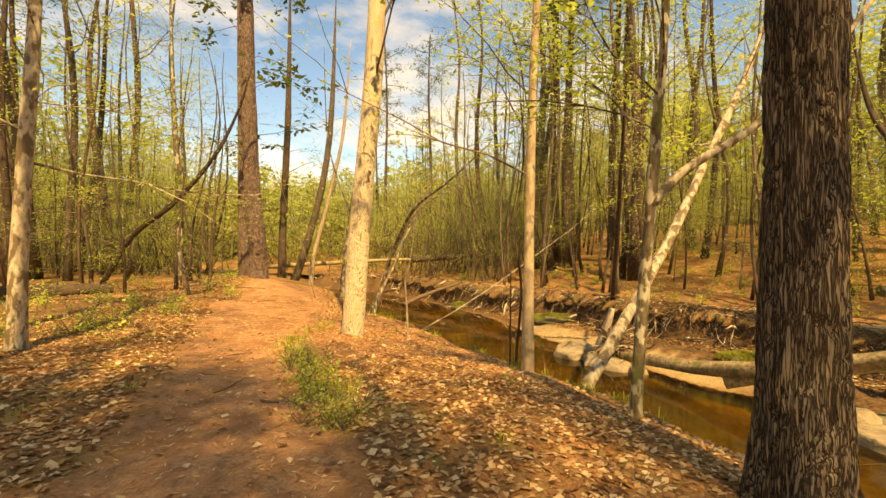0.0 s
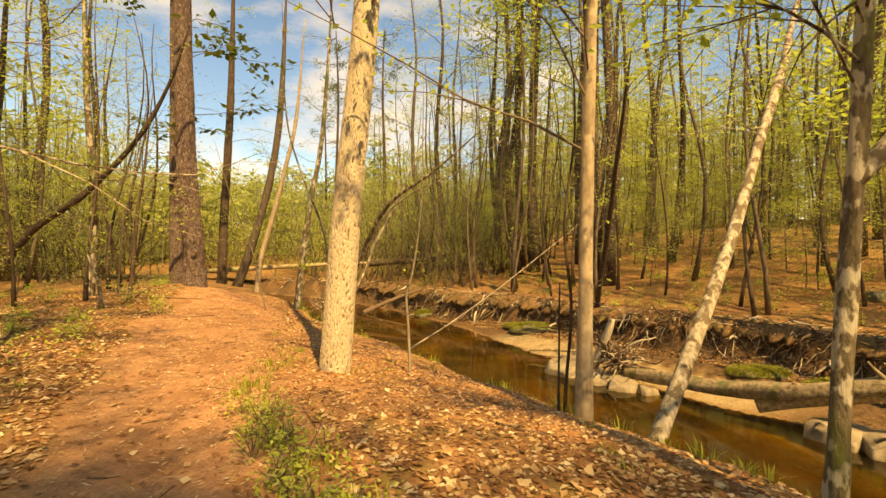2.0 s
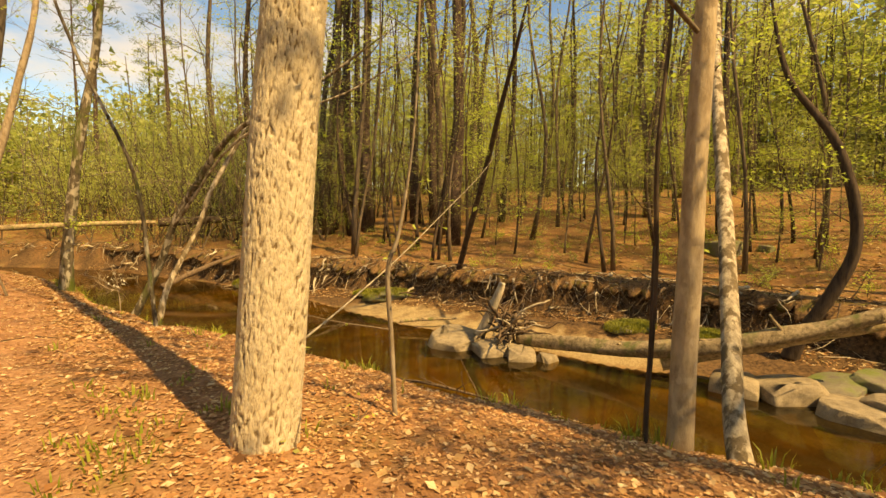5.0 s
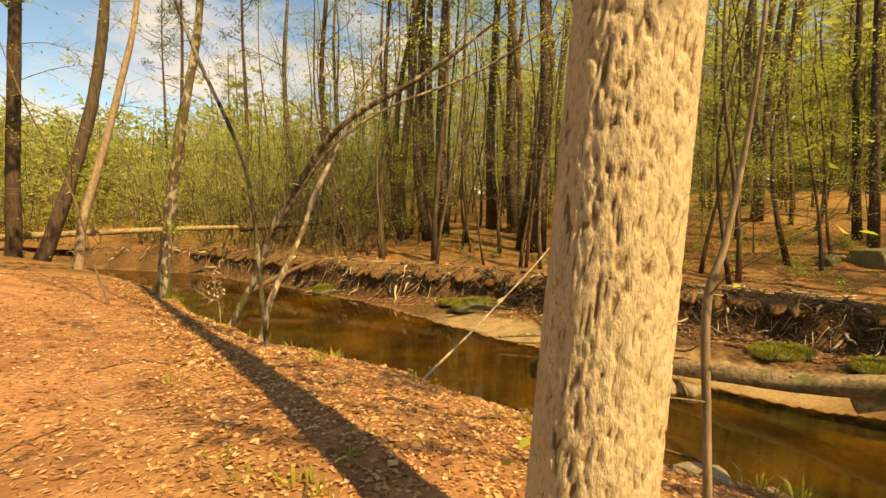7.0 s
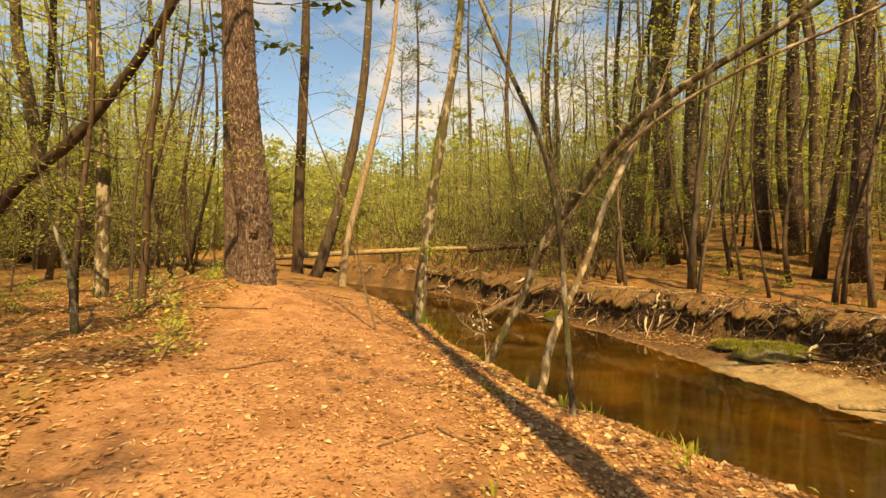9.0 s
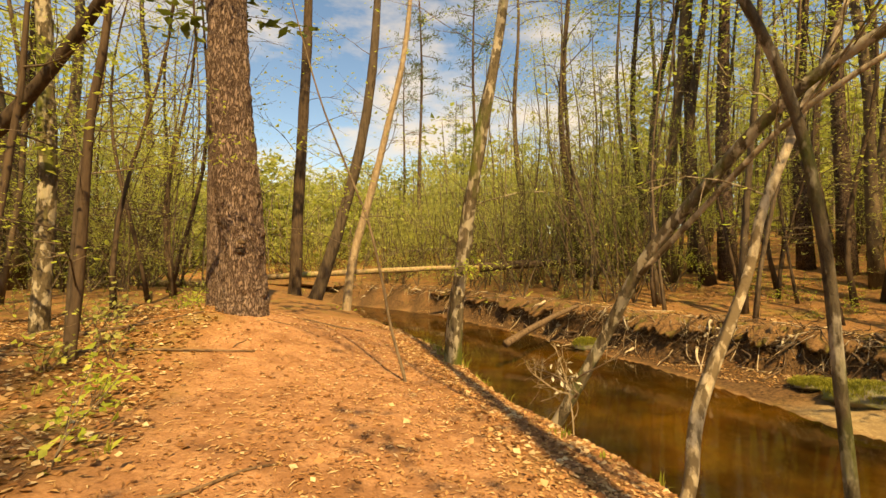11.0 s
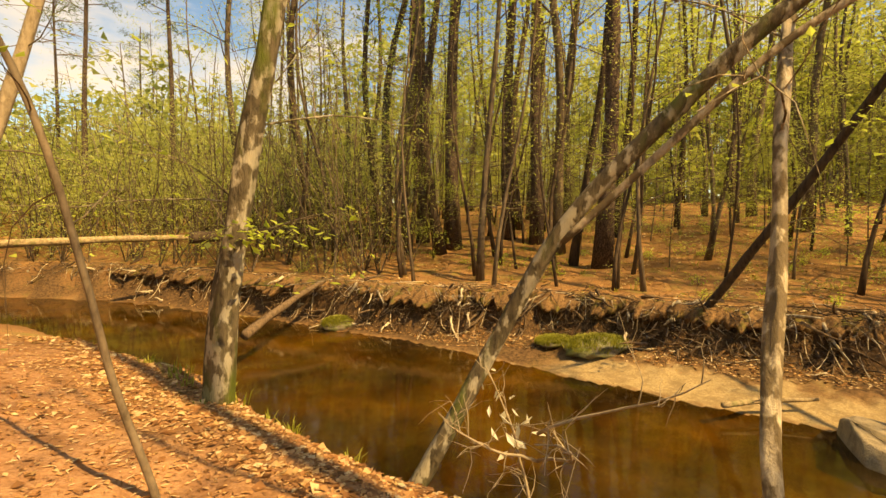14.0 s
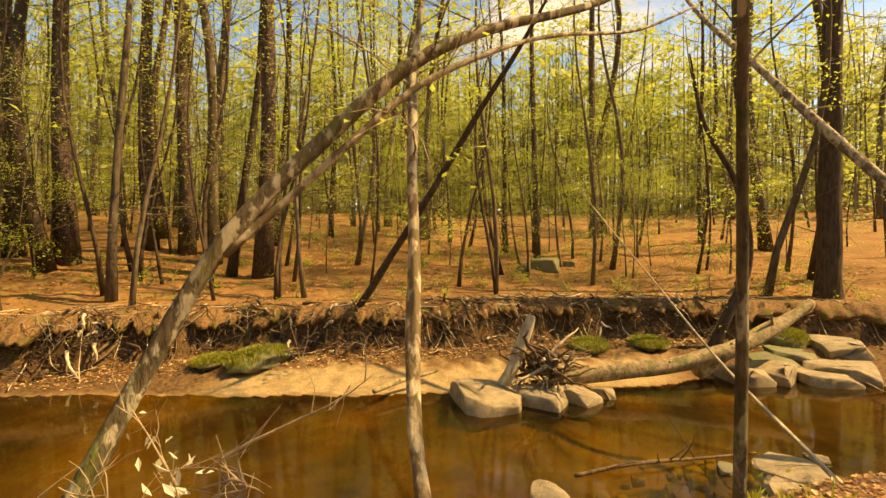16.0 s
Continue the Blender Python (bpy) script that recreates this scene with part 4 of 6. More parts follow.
# ---- creek bed: rocks, logs, roots ----
def rock_geo(rs, size, sharp=0.5, cuts=3):
    """A weathered block of rock of about that size (x, y, z): a box with corners broken off."""
    bm = bmesh.new()
    bmesh.ops.create_cube(bm, size=2.0)
    normals = [Vector((sx * rs.uniform(0.4, 1), sy * rs.uniform(0.4, 1), rs.uniform(0.1, 1.0))).normalized() for sx in (-1, 1) for sy in (-1, 1)]
    normals += [Vector(rs.normal(0, 1, 3)).normalized() for _ in range(3)]
    normals += [Vector((rs.normal(0, 0.16), rs.normal(0, 0.16), 1)).normalized()]
    for k, n in enumerate(normals):
        far = max(abs(n.x) + abs(n.y) + abs(n.z), 1.0)
        off = far * rs.uniform(0.62, 0.80) if k < len(normals) - 1 else rs.uniform(0.7, 0.9)
        bmesh.ops.bisect_plane(bm, geom=bm.verts[:] + bm.edges[:] + bm.faces[:], plane_co=n * off, plane_no=n, clear_outer=True)
        rim = [e for e in bm.edges if e.is_boundary]
        if rim:
            bmesh.ops.holes_fill(bm, edges=rim)
    bmesh.ops.bevel(bm, geom=bm.edges[:], offset=0.10, segments=2 if cuts > 2 else 1, profile=0.6, affect="EDGES")
    if cuts > 2:
        bmesh.ops.triangulate(bm, faces=bm.faces[:])
        bmesh.ops.subdivide_edges(bm, edges=bm.edges[:], cuts=1, use_grid_fill=True)
    shift = rs.uniform(0, 50)
    for v in bm.verts:
        p = v.co * (1 + 0.05 * noise.noise(v.co * 2.1 + Vector((shift, 0, 0))) + 0.02 * noise.noise(v.co * 6 + Vector((shift, 3, 0))))
        v.co = Vector((p.x * size[0], p.y * size[1], p.z * size[2]))
    bm.verts.index_update()
    g = Geo()
    g.add([tuple(v.co) for v in bm.verts], [[v.index for v in f.verts] for f in bm.faces])
    bm.free()
    return g


def rock_material(name, dark, light, moss=0.0):
    m, nt, out = material(name)
    p = node(nt, "ShaderNodeBsdfPrincipled", Roughness=0.85)
    v = stretched(nt, 1, 1, 1)
    n1 = noise_of(nt, v, 5.0, 6.0, 0.65)
    n2 = noise_of(nt, v, 45.0, 3.0, 0.6)
    col = mixed(nt, 0.3, ramp_of(nt, n1, [(0.3, dark), (0.65, light)]), ramp_of(nt, n2, [(0.3, dark), (0.7, light)]))
    if moss:
        col = mixed(nt, ramp_of(nt, noise_of(nt, v, 2.6, 4.0), [(0.55 - moss * 0.3, (0, 0, 0)), (0.65, (1, 1, 1))]), col, (0.13, 0.15, 0.03))
    nt.links.new(col, p.inputs["Base Color"])
    nt.links.new(bump_of(nt, mixed(nt, 0.3, n1, n2), 1.0, 0.05), p.inputs["Normal"])
    nt.links.new(p.outputs["BSDF"], out.inputs["Surface"])
    return m


M_ROCK = rock_material("pale_creek_rock", (0.12, 0.082, 0.046), (0.38, 0.29, 0.175))
M_ROCK_DARK = rock_material("mossy_boulder", (0.10, 0.08, 0.05), (0.26, 0.21, 0.14), 0.5)
M_PEBBLE = rock_material("wet_pebble", (0.22, 0.15, 0.08), (0.50, 0.40, 0.25))


def rock(x, y, z, size, seed, label, mat=None, turn=0.0, name="creek_rock", sharp=0.5):
    rs = np.random.RandomState(seed)
    ob = single(name, rock_geo(rs, size, sharp), mat or M_ROCK, label, "rock", "rocks of the creek")
    ob.matrix_basis = pose(x, y, z, rs.uniform(-6, 6), rs.uniform(-6, 6), turn)
    return ob


rock(4.4, 15.25, -1.74, (0.74, 0.58, 0.30), 1, "large pale flat rock at the water's edge under the root plate", turn=30)
rock(4.9, 14.2, -1.76, (0.58, 0.50, 0.25), 2, "large pale cracked rock slab beside the dead root plate", turn=-15)
rock(5.1, 13.5, -1.76, (0.40, 0.32, 0.2), 3, "pale blocky rock in shallow water", turn=55)
rock(5.5, 13.05, -1.8, (0.25, 0.22, 0.2), 4, "small pale rock beside the fallen log", turn=10)
rock(1.15, 13.9, -1.86, (0.32, 0.24, 0.22), 5, "pale wet boulder half under water")
rock(7.5, 9.9, -1.7, (0.55, 0.4, 0.25), 6, "flat grey-tan rock by the rapids", turn=20)
rock(7.9, 9.2, -1.68, (0.6, 0.5, 0.25), 7, "pale rock slab by the rapids", turn=-30)
rock(8.0, 8.2, -1.76, (0.7, 0.5, 0.2), 8, "broad pale rock slab at the rapids", turn=12)
rock(8.9, 7.4, -1.74, (1.0, 0.7, 0.24), 9, "broad sunlit rock ledge at the far bank", turn=-20)
rock(8.8, 8.8, -1.70, (0.6, 0.45, 0.22), 10, "rounded mossy rock on the far bank", M_ROCK_DARK)
rock(9.5, 8.2, -1.62, (0.6, 0.5, 0.25), 11, "mossy rock on the far bank", M_ROCK_DARK)
rock(10.1, 6.9, -1.42, (0.8, 0.5, 0.25), 12, "flat pale rock at the foot of the bank")
rock(2.7, 10.7, -1.84, (0.55, 0.35, 0.2), 13, "sloping pale rock in the shallows", turn=40)
rock(2.1, 11.0, -1.86, (0.4, 0.28, 0.2), 14, "yellowish wet rock near the bank")
rock(2.6, 11.6, -1.80, (0.14, 0.1, 0.12), 15, "small dark stone standing out of the creek", M_ROCK_DARK)
rock(3.4, 10.2, -1.86, (0.2, 0.13, 0.13), 16, "small pale stone in the shallows")
rock(0.9, 8.9, -1.72, (0.3, 0.2, 0.12), 17, "flat pale stone below the bank")
rock(0.55, 9.4, -1.75, (0.34, 0.2, 0.14), 18, "pale stone at the near water's edge")
rock(2.3, 6.9, -1.5, (0.26, 0.2, 0.12), 22, "pale stone low on the near bank")
rock(16.1, 14.8, 0.35, (0.75, 0.6, 0.42), 19, "dark mossy boulder on the wooded slope", M_ROCK_DARK, name="boulder")
rock(15.0, 15.6, 0.25, (0.3, 0.26, 0.26), 20, "small mossy boulder on the slope", M_ROCK_DARK, name="boulder")
rock(17.0, 13.8, 0.4, (0.28, 0.26, 0.24), 21, "small dark boulder on the slope", M_ROCK_DARK, name="boulder")

_rs = np.random.RandomState(5)
for _k in range(90):
    _x, _y = _rs.normal(2.0, 0.55), _rs.normal(11.5, 0.7)
    _z = ground_z(_x, _y)
    if signed(np.array([_x]), np.array([_y]), NEAR_LIP)[0] < 0.9:
        continue
    _s = _rs.uniform(0.04, 0.11)
    _ob = single("pebble", rock_geo(_rs, (_s * 1.4, _s, _s * 0.7), 0.4, 2), M_PEBBLE, "rounded yellow-brown creek pebble", "pebble", "pebbles of the near shoal")
    _ob.location = (_x, _y, max(_z, WATER_Z - 0.12) + _s * 0.3)


def log(name, pts, radii, mat, label, seed, n=40, sides=16, stubs=3, ridge=0.06, stub_len=0.35):
    base = new(name)
    g, p = rod(pts, radii, n, sides, seed=seed, ridge=ridge, rough=0.1)
    part("trunk", g, mat, base)
    rs = np.random.RandomState(seed)
    for k in range(stubs):
        s = Geo()
        q = along(p, rs.uniform(0.15, 0.9))
        b = limb(rs, q, heading_of(rs, rs.uniform(0.0, 1.2)), stub_len * rs.uniform(0.6, 1.6), 0.0, 0.2, 5)
        r0 = min(radii) * 0.35 + 0.006
        tube(s, b, np.linspace(r0, r0 * 0.4, 5), 7)
        part("branch_stub", s, mat, base)
    return tagged(base, label, "log")


log("fallen_log", [(5.4, 13.95, -1.46), (5.9, 12.75, -1.38), (6.35, 11.5, -1.25), (6.9, 10.3, -0.98), (7.7, 9.2, -0.6), (8.6, 8.1, -0.1)], [0.17, 0.175, 0.17, 0.165, 0.15, 0.12], M_LOG, "long bleached fallen log with its root plate in the creek", 51, 70, 18, 4)
log("fallen_log", [(6.7, 11.0, -1.45), (7.4, 10.1, -1.05), (8.2, 9.0, -0.6), (9.0, 8.0, -0.25)], [0.16, 0.17, 0.15, 0.10], M_LOG, "second weathered log resting across the first", 52, 50, 16, 3)
log("far_log", [(-14, 36.0, 0.45), (-11.8, 36.0, 0.6), (-5.4, 36.1, 0.95), (-2.5, 36.1, 1.05)], [0.17, 0.16, 0.14, 0.10], M_LOG, "pale fallen trunk bridging the creek far off", 53, 30, 10, 3)
log("far_log", [(-2.4, 36.6, 1.0), (0.0, 36.6, 1.2), (3.0, 36.8, 1.4)], [0.25, 0.22, 0.18], M_DARK, "dark fallen trunk lying in the woods", 54, 20, 10, 2)
log("fallen_log", [(-20, 30.5, 0.35), (-17, 30.2, 0.38), (-12.5, 29.8, 0.36)], [0.16, 0.15, 0.12], M_LOG, "pale fallen log lying on the forest floor", 55, 24, 10, 2)
log("rotten_log", [(-13.5, 11.0, 0.40), (-11.8, 13.4, 0.42), (-10.9, 15.2, 0.38)], [0.28, 0.26, 0.20], M_DARK, "dark rotten log lying in the undergrowth", 56, 40, 16, 5)
log("bank_log", [(-2.2, 26.0, -1.3), (-0.6, 27.6, -0.75), (1.0, 29.2, -0.35)], [0.12, 0.10, 0.07], M_ROOT, "dark log leaning up the far bank", 57, 30, 10, 4)
log("root_branch", [(3.8, 17.4, -1.55), (4.6, 17.0, -1.5), (5.2, 16.5, -1.45)], [0.05, 0.05, 0.03], M_LOG, "pale broken branch on the sandbar", 58, 20, 8, 1)
log("water_branch", [(1.9, 13.6, -1.78), (2.3, 12.8, -1.70), (2.9, 11.7, -1.74), (3.3, 11.0, -1.76)], [0.03, 0.028, 0.022, 0.012], M_ROOT, "dark waterlogged branch lying in the creek", 60, 30, 8, 6, 0.1, 0.5)
log("slope_log", [(13.0, 8.3, 0.0), (14.6, 7.6, 0.1)], [0.12, 0.10], M_ROOT, "short dark log on the far slope", 59, 20, 10, 1)


def root_plate():
    base = new("root_plate")
    rs = np.random.RandomState(61)
    c = np.array([5.35, 14.25, -1.25])
    g, p = rod([(4.95, 15.05, -1.62), (5.1, 14.8, -1.1), (5.22, 14.55, -0.42), (5.26, 14.47, -0.15)], [0.13, 0.125, 0.11, 0.085], 40, 14, ridge=0.08, rough=0.1, seed=62)
    part("leaning_stub", g, M_DEAD, base, "bleached broken trunk stub")
    for k in range(72):
        g = Geo()
        a = rs.uniform(0, 6.283)
        d = np.array([math.cos(a) * 0.45, math.sin(a) * 0.8, rs.uniform(-0.35, 0.9)])
        b = limb(rs, c + rs.normal(0, 0.2, 3), d, rs.uniform(0.55, 1.35), 0.04, 0.6, 8)
        r0 = rs.uniform(0.018, 0.055)
        tube(g, b, np.linspace(r0, r0 * 0.25, 8), 7, rough=0.2, seed=k)
        part("root", g, M_ROOT if rs.uniform() < 0.7 else M_DEAD, base)
    tagged(base, "upturned plate of tangled dead roots on the creek rocks", "dead roots")


root_plate()


def bank_roots():
    """Tangles of roots and dead twigs hanging from the undercut far bank."""
    rs = np.random.RandomState(71)
    line = spline([(x, y, 0) for x, y in FAR_LIP[4:16]], 480)
    base = new("bank_roots")
    fine, bleached = Geo(), Geo()
    big = 0
    for k in range(3600):
        p = line[rs.randint(0, len(line))]
        x, y = p[0] + rs.normal(0, 0.18) - rs.uniform(0, 0.9) * 0.75, p[1] + rs.normal(0, 0.2) - rs.uniform(0, 0.9) * 0.35
        z = ground_z(x, y) + rs.uniform(0.0, 0.22)
        L = rs.uniform(0.25, 1.0)
        az = rs.uniform(0, 6.283)
        d = np.array([math.cos(az), math.sin(az), rs.uniform(-0.7, 0.35)])
        if k % 3 == 0:
            x, y = p[0] - rs.uniform(0.0, 0.45), p[1] - rs.uniform(0.0, 0.3)
            z = -0.55 + rs.normal(0, 0.12)
            d = np.array([rs.normal(-0.2, 0.9), rs.normal(-0.1, 0.9), -0.6])
        b = limb(rs, (x, y, z), d, L, 0.05, 0.5, 5)
        r0 = rs.uniform(0.004, 0.0215)
        if r0 > 0.0185 and big < 290:
            g = Geo()
            tube(g, b, np.linspace(r0 * 2.4, r0 * 0.6, 5), 6, rough=0.2, seed=k)
            part("root", g, M_DEAD if rs.uniform() < 0.35 else M_ROOT, base)
            big += 1
        else:
            tube(fine if k % 9 else bleached, b, np.linspace(r0, r0 * 0.3, 5), 3, cap=False)
    tagged(part("root_tangle", fine, M_ROOT, base), kind="stuff")
    tagged(part("pale_root_tangle", bleached, M_DEAD, base, "bleached thin roots"), kind="stuff")
    tagged(base, "tangled exposed roots and dead twigs along the undercut bank", "roots")


bank_roots()


def sod_overhang():
    """The ragged overhanging lip of turf and roots on the far bank."""
    rs = np.random.RandomState(73)
    line = spline([(x, y, 0) for x, y in FAR_LIP[3:17]], 760)
    g = Geo()
    n = len(line)
    t = np.gradient(line, axis=0)
    t /= np.linalg.norm(t, axis=1)[:, None]
    out = np.stack([t[:, 1], -t[:, 0], np.zeros(n)], -1)
    v = []
    s = np.arange(n) * 0.47
    clump = lattice_noise(np.full(n, 0.5), s * 0.22, 4, 5) + 0.5 * lattice_noise(np.full(n, 1.5), s * 0.8, 4, 6)
    reach = 0.10 + 0.8 * np.clip(clump - 0.25, 0, 1.2) + 0.25 * (lattice_noise(np.full(n, 2.5), s * 1.7, 4, 12) - 0.5)
    for back, drop in ((1.0, -0.03), (0.3, 0.03), (0.0, 0.035), (-0.35, 0.01), (-0.7, -0.05), (-1.0, -0.13), (-1.03, -0.20), (-0.8, -0.27), (-0.35, -0.31), (0.1, -0.42), (0.6, -0.5)):
        q = line + out * (back if back > 0 else 0)
        q = q + out * (back * reach)[:, None] * (1 if back < 0 else 0)
        inner = line + out * 0.5
        zz = land(inner[:, 0], inner[:, 1])[0] if back <= 0.3 else land(q[:, 0], q[:, 1])[0]
        lump = lattice_noise(np.full(n, 2.5 + back * 3), s * 0.9, 8, 9) - 0.5
        q = q + out * (0.16 * lump * (drop < 0))[:, None]
        sag = np.where(drop < -0.04, -0.45 * reach ** 2 * abs(back), 0)
        q[:, 2] = zz + drop + rs.normal(0, 0.008, n) + sag + 0.22 * lump * (back < -0.2)
        v.append(q)
    k = len(v)
    verts = np.stack(v, 1).reshape(-1, 3)
    faces = [(i * k + j, (i + 1) * k + j, (i + 1) * k + j + 1, i * k + j + 1) for i in range(n - 1) for j in range(k - 1)]
    g.add(verts, faces)
    m = bark("sod_and_soil", (0.05, 0.027, 0.014), (0.30, 0.165, 0.075), moss=(0.15, 0.13, 0.035), grain=16, stretch=1.0, relief=1.0)
    single("bank_overhang", g, m, "overhanging lip of leaf-covered soil on the far bank", "bank", kind="structure")


sod_overhang()


def tuft(geo, rs, x, y, z, n, h, spread=0.06):
    for k in range(n):
        a = rs.uniform(0, 6.283)
        r = spread * math.sqrt(rs.uniform())
        p = np.array([x + r * math.cos(a), y + r * math.sin(a), z])
        lean = rs.uniform(0.1, 0.7)
        hh = h * rs.uniform(0.5, 1.2)
        w = 0.005 + 0.004 * rs.uniform()
        d = np.array([math.cos(a), math.sin(a), 0]) * lean * hh
        s = np.array([-math.sin(a), math.cos(a), 0]) * w
        m = p + d * 0.35 + np.array([0, 0, hh * 0.6])
        e = p + d + np.array([0, 0, hh * (1 - 0.3 * lean)])
        geo.add([p - s, p + s, m + s * 0.8, m - s * 0.8, e], [(0, 1, 2, 3), (3, 2, 4)])


def moss_mound(x, y, size, seed, label):
    rs = np.random.RandomState(seed)
    base = new("mossy_hummock")
    z = ground_z(x, y)
    bm = bmesh.new()
    bmesh.ops.create_icosphere(bm, subdivisions=3, radius=1.0)
    for q in bm.verts:
        p = q.co * (1 + 0.3 * noise.noise(q.co * 2.2 + Vector((seed, 0, 0))))
        q.co = Vector((p.x * size[0], p.y * size[1], p.z * size[2]))
    bm.verts.index_update()
    g = Geo()
    g.add([tuple(q.co) for q in bm.verts], [[q.index for q in f.verts] for f in bm.faces])
    bm.free()
    ob = part("mound", g, M_ROCK_DARK, base)
    b = Geo()
    for k in range(900):
        a, r = rs.uniform(0, 6.283), math.sqrt(rs.uniform())
        px, py = size[0] * r * math.cos(a), size[1] * r * math.sin(a)
        pz = size[2] * math.sqrt(max(0, 1 - r * r)) * 0.98
        tuft(b, rs, px, py, pz - 0.02, 4, 0.12, 0.08)
    tagged(part("moss", b, M_MOSS, base, "yellow-green moss and grass", flat=True), kind="stuff")
    base.location = (x, y, z + 0.05)
    tagged(base, label, "hummock")


moss_mound(5.0, 20.9, (0.95, 0.6, 0.24), 81, "mossy yellow-green hummock at the foot of the bank")
moss_mound(4.6, 21.9, (0.55, 0.4, 0.10), 82, "small mossy hummock beside the sandbar")
moss_mound(8.6, 13.2, (0.8, 0.5, 0.12), 83, "mossy green hummock behind the fallen log")
moss_mound(9.2, 11.6, (0.7, 0.5, 0.12), 84, "grassy hummock on the far bank")
moss_mound(1.0, 27.9, (0.5, 0.45, 0.25), 85, "mossy green hump on the far bank")
moss_mound(10.6, 7.9, (0.7, 0.6, 0.35), 86, "mossy rise above the rock ledge")

# trunks that lean or stand by the far bank
hero("dark_leaning_tree", [(7.1, 19.6, -0.8), (7.05, 19.3, -0.4), (6.75, 18.2, 1.05), (6.45, 17.1, 2.5), (6.1, 15.9, 4.2), (5.75, 14.7, 5.8), (5.5, 13.8, 7.2)], [0.1152, 0.1008, 0.0936, 0.0864, 0.072, 0.0504, 0.0144], M_DARK, "dark trunk leaning along the far bank", 63, 50, 12, 10, 0.3, 0.98, 2.2, (0.1, 0.8), 60, 0.10, M_LEAF, rough=0.08)
hero("dark_bent_tree", [(9.6, 9.9, -1.5), (9.65, 9.7, -0.9), (9.9, 9.0, 0.9), (9.8, 9.3, 2.9), (9.5, 10.2, 4.6), (9.4, 10.6, 6.5)], [0.17, 0.14, 0.11, 0.09, 0.06, 0.02], M_DARK, "dark bent trunk at the foot of the far bank", 65, 50, 12, 10, 0.3, 0.98, 2.0, (0.0, 0.8), 70, 0.10, M_LEAF, rough=0.08)
hero("stout_dark_tree", [(12.9, 5.8, -0.5), (12.9, 5.8, 0.2), (12.86, 5.8, 4), (12.8, 5.8, 10), (12.8, 5.8, 20)], [0.44, 0.35, 0.29, 0.24, 0.05], M_DARK, "stout dark upright trunk on the far bank", 66, 50, 14, 12, 0.4, 0.98, 3.5, (0.1, 0.8), 50, 0.12, M_LEAF, rough=0.05)
hero("diagonal_tree", [(-13.0, 17.6, 0.1), (-12.8, 17.5, 0.5), (-11.6, 17.3, 2.2), (-9.9, 17.0, 3.4), (-8.3, 16.6, 4.9), (-7.3, 16.3, 6.4), (-6.6, 16, 8)], [0.13, 0.115, 0.10, 0.09, 0.07, 0.05, 0.02], M_DARK, "dark crooked trunk slanting up beside the path", 67, 60, 12, 12, 0.25, 0.98, 1.8, (0.0, 0.8), 26, 0.09, M_LEAF, rough=0.1)
hero("lichen_tree", [(-10.1, 17.7, 0.0), (-10.1, 17.7, 0.4), (-10.05, 17.7, 2.3), (-10.1, 17.7, 4.2), (-10.3, 17.7, 7), (-10.5, 17.7, 13)], [0.15, 0.13, 0.12, 0.11, 0.09, 0.02], M_MOTTLED, "lichen-spotted grey trunk among saplings", 69, 60, 14, 14, 0.15, 0.98, 2.2, (0.0, 0.7), 24, 0.09, M_LEAF, rough=0.08)
hero("dark_sapling", [(-7.85, 15.55, 0.1), (-7.85, 15.55, 0.3), (-7.75, 15.55, 1.6), (-7.65, 15.5, 2.8), (-7.5, 15.5, 3.8), (-7.3, 15.5, 6)], [0.075, 0.065, 0.05, 0.045, 0.035, 0.01], M_DARK, "dark forked sapling beside the path", 75, 50, 10, 10, 0.2, 0.98, 1.6, (0.3, 1.0), 16, 0.08, M_LEAF, rough=0.1)
hero("broken_sapling", [(-7.95, 14.5, 0.1), (-7.95, 14.5, 0.4), (-8.1, 14.6, 1.0), (-8.5, 14.8, 1.7), (-8.9, 15.0, 2.6)], [0.06, 0.05, 0.03, 0.02, 0.008], M_MOTTLED, "small broken forked sapling in leaf litter", 76, 40, 10, 6, 0.2, 0.98, 1.0, (0.1, 0.8), 6, 0.07, M_LEAF, rough=0.15)
hero("dead_snag", [(1.05, 7.35, -0.6), (1.06, 7.36, 0.0), (1.08, 7.37, 1.3)], [0.018, 0.014, 0.009], M_DARK, "dark broken dead snag beside the smooth trunk", 78, 30, 9, 2, 0.5, 0.95, 0.2, (0, 0.6), 0, 0.05, M_LEAF, rough=0.15)
hero("thin_dark_stem", [(1.18, 7.45, -0.6), (1.18, 7.45, 0.0), (1.26, 7.47, 1.0), (1.16, 7.43, 2.0), (1.3, 7.45, 3.2), (1.22, 7.45, 4.5)], [0.024, 0.02, 0.019, 0.017, 0.012, 0.005], M_DARK, "thin dark stem beside the smooth trunk", 79, 40, 8, 8, 0.4, 0.98, 0.9, (0.1, 0.8), 10, 0.07, M_LEAF, rough=0.1)

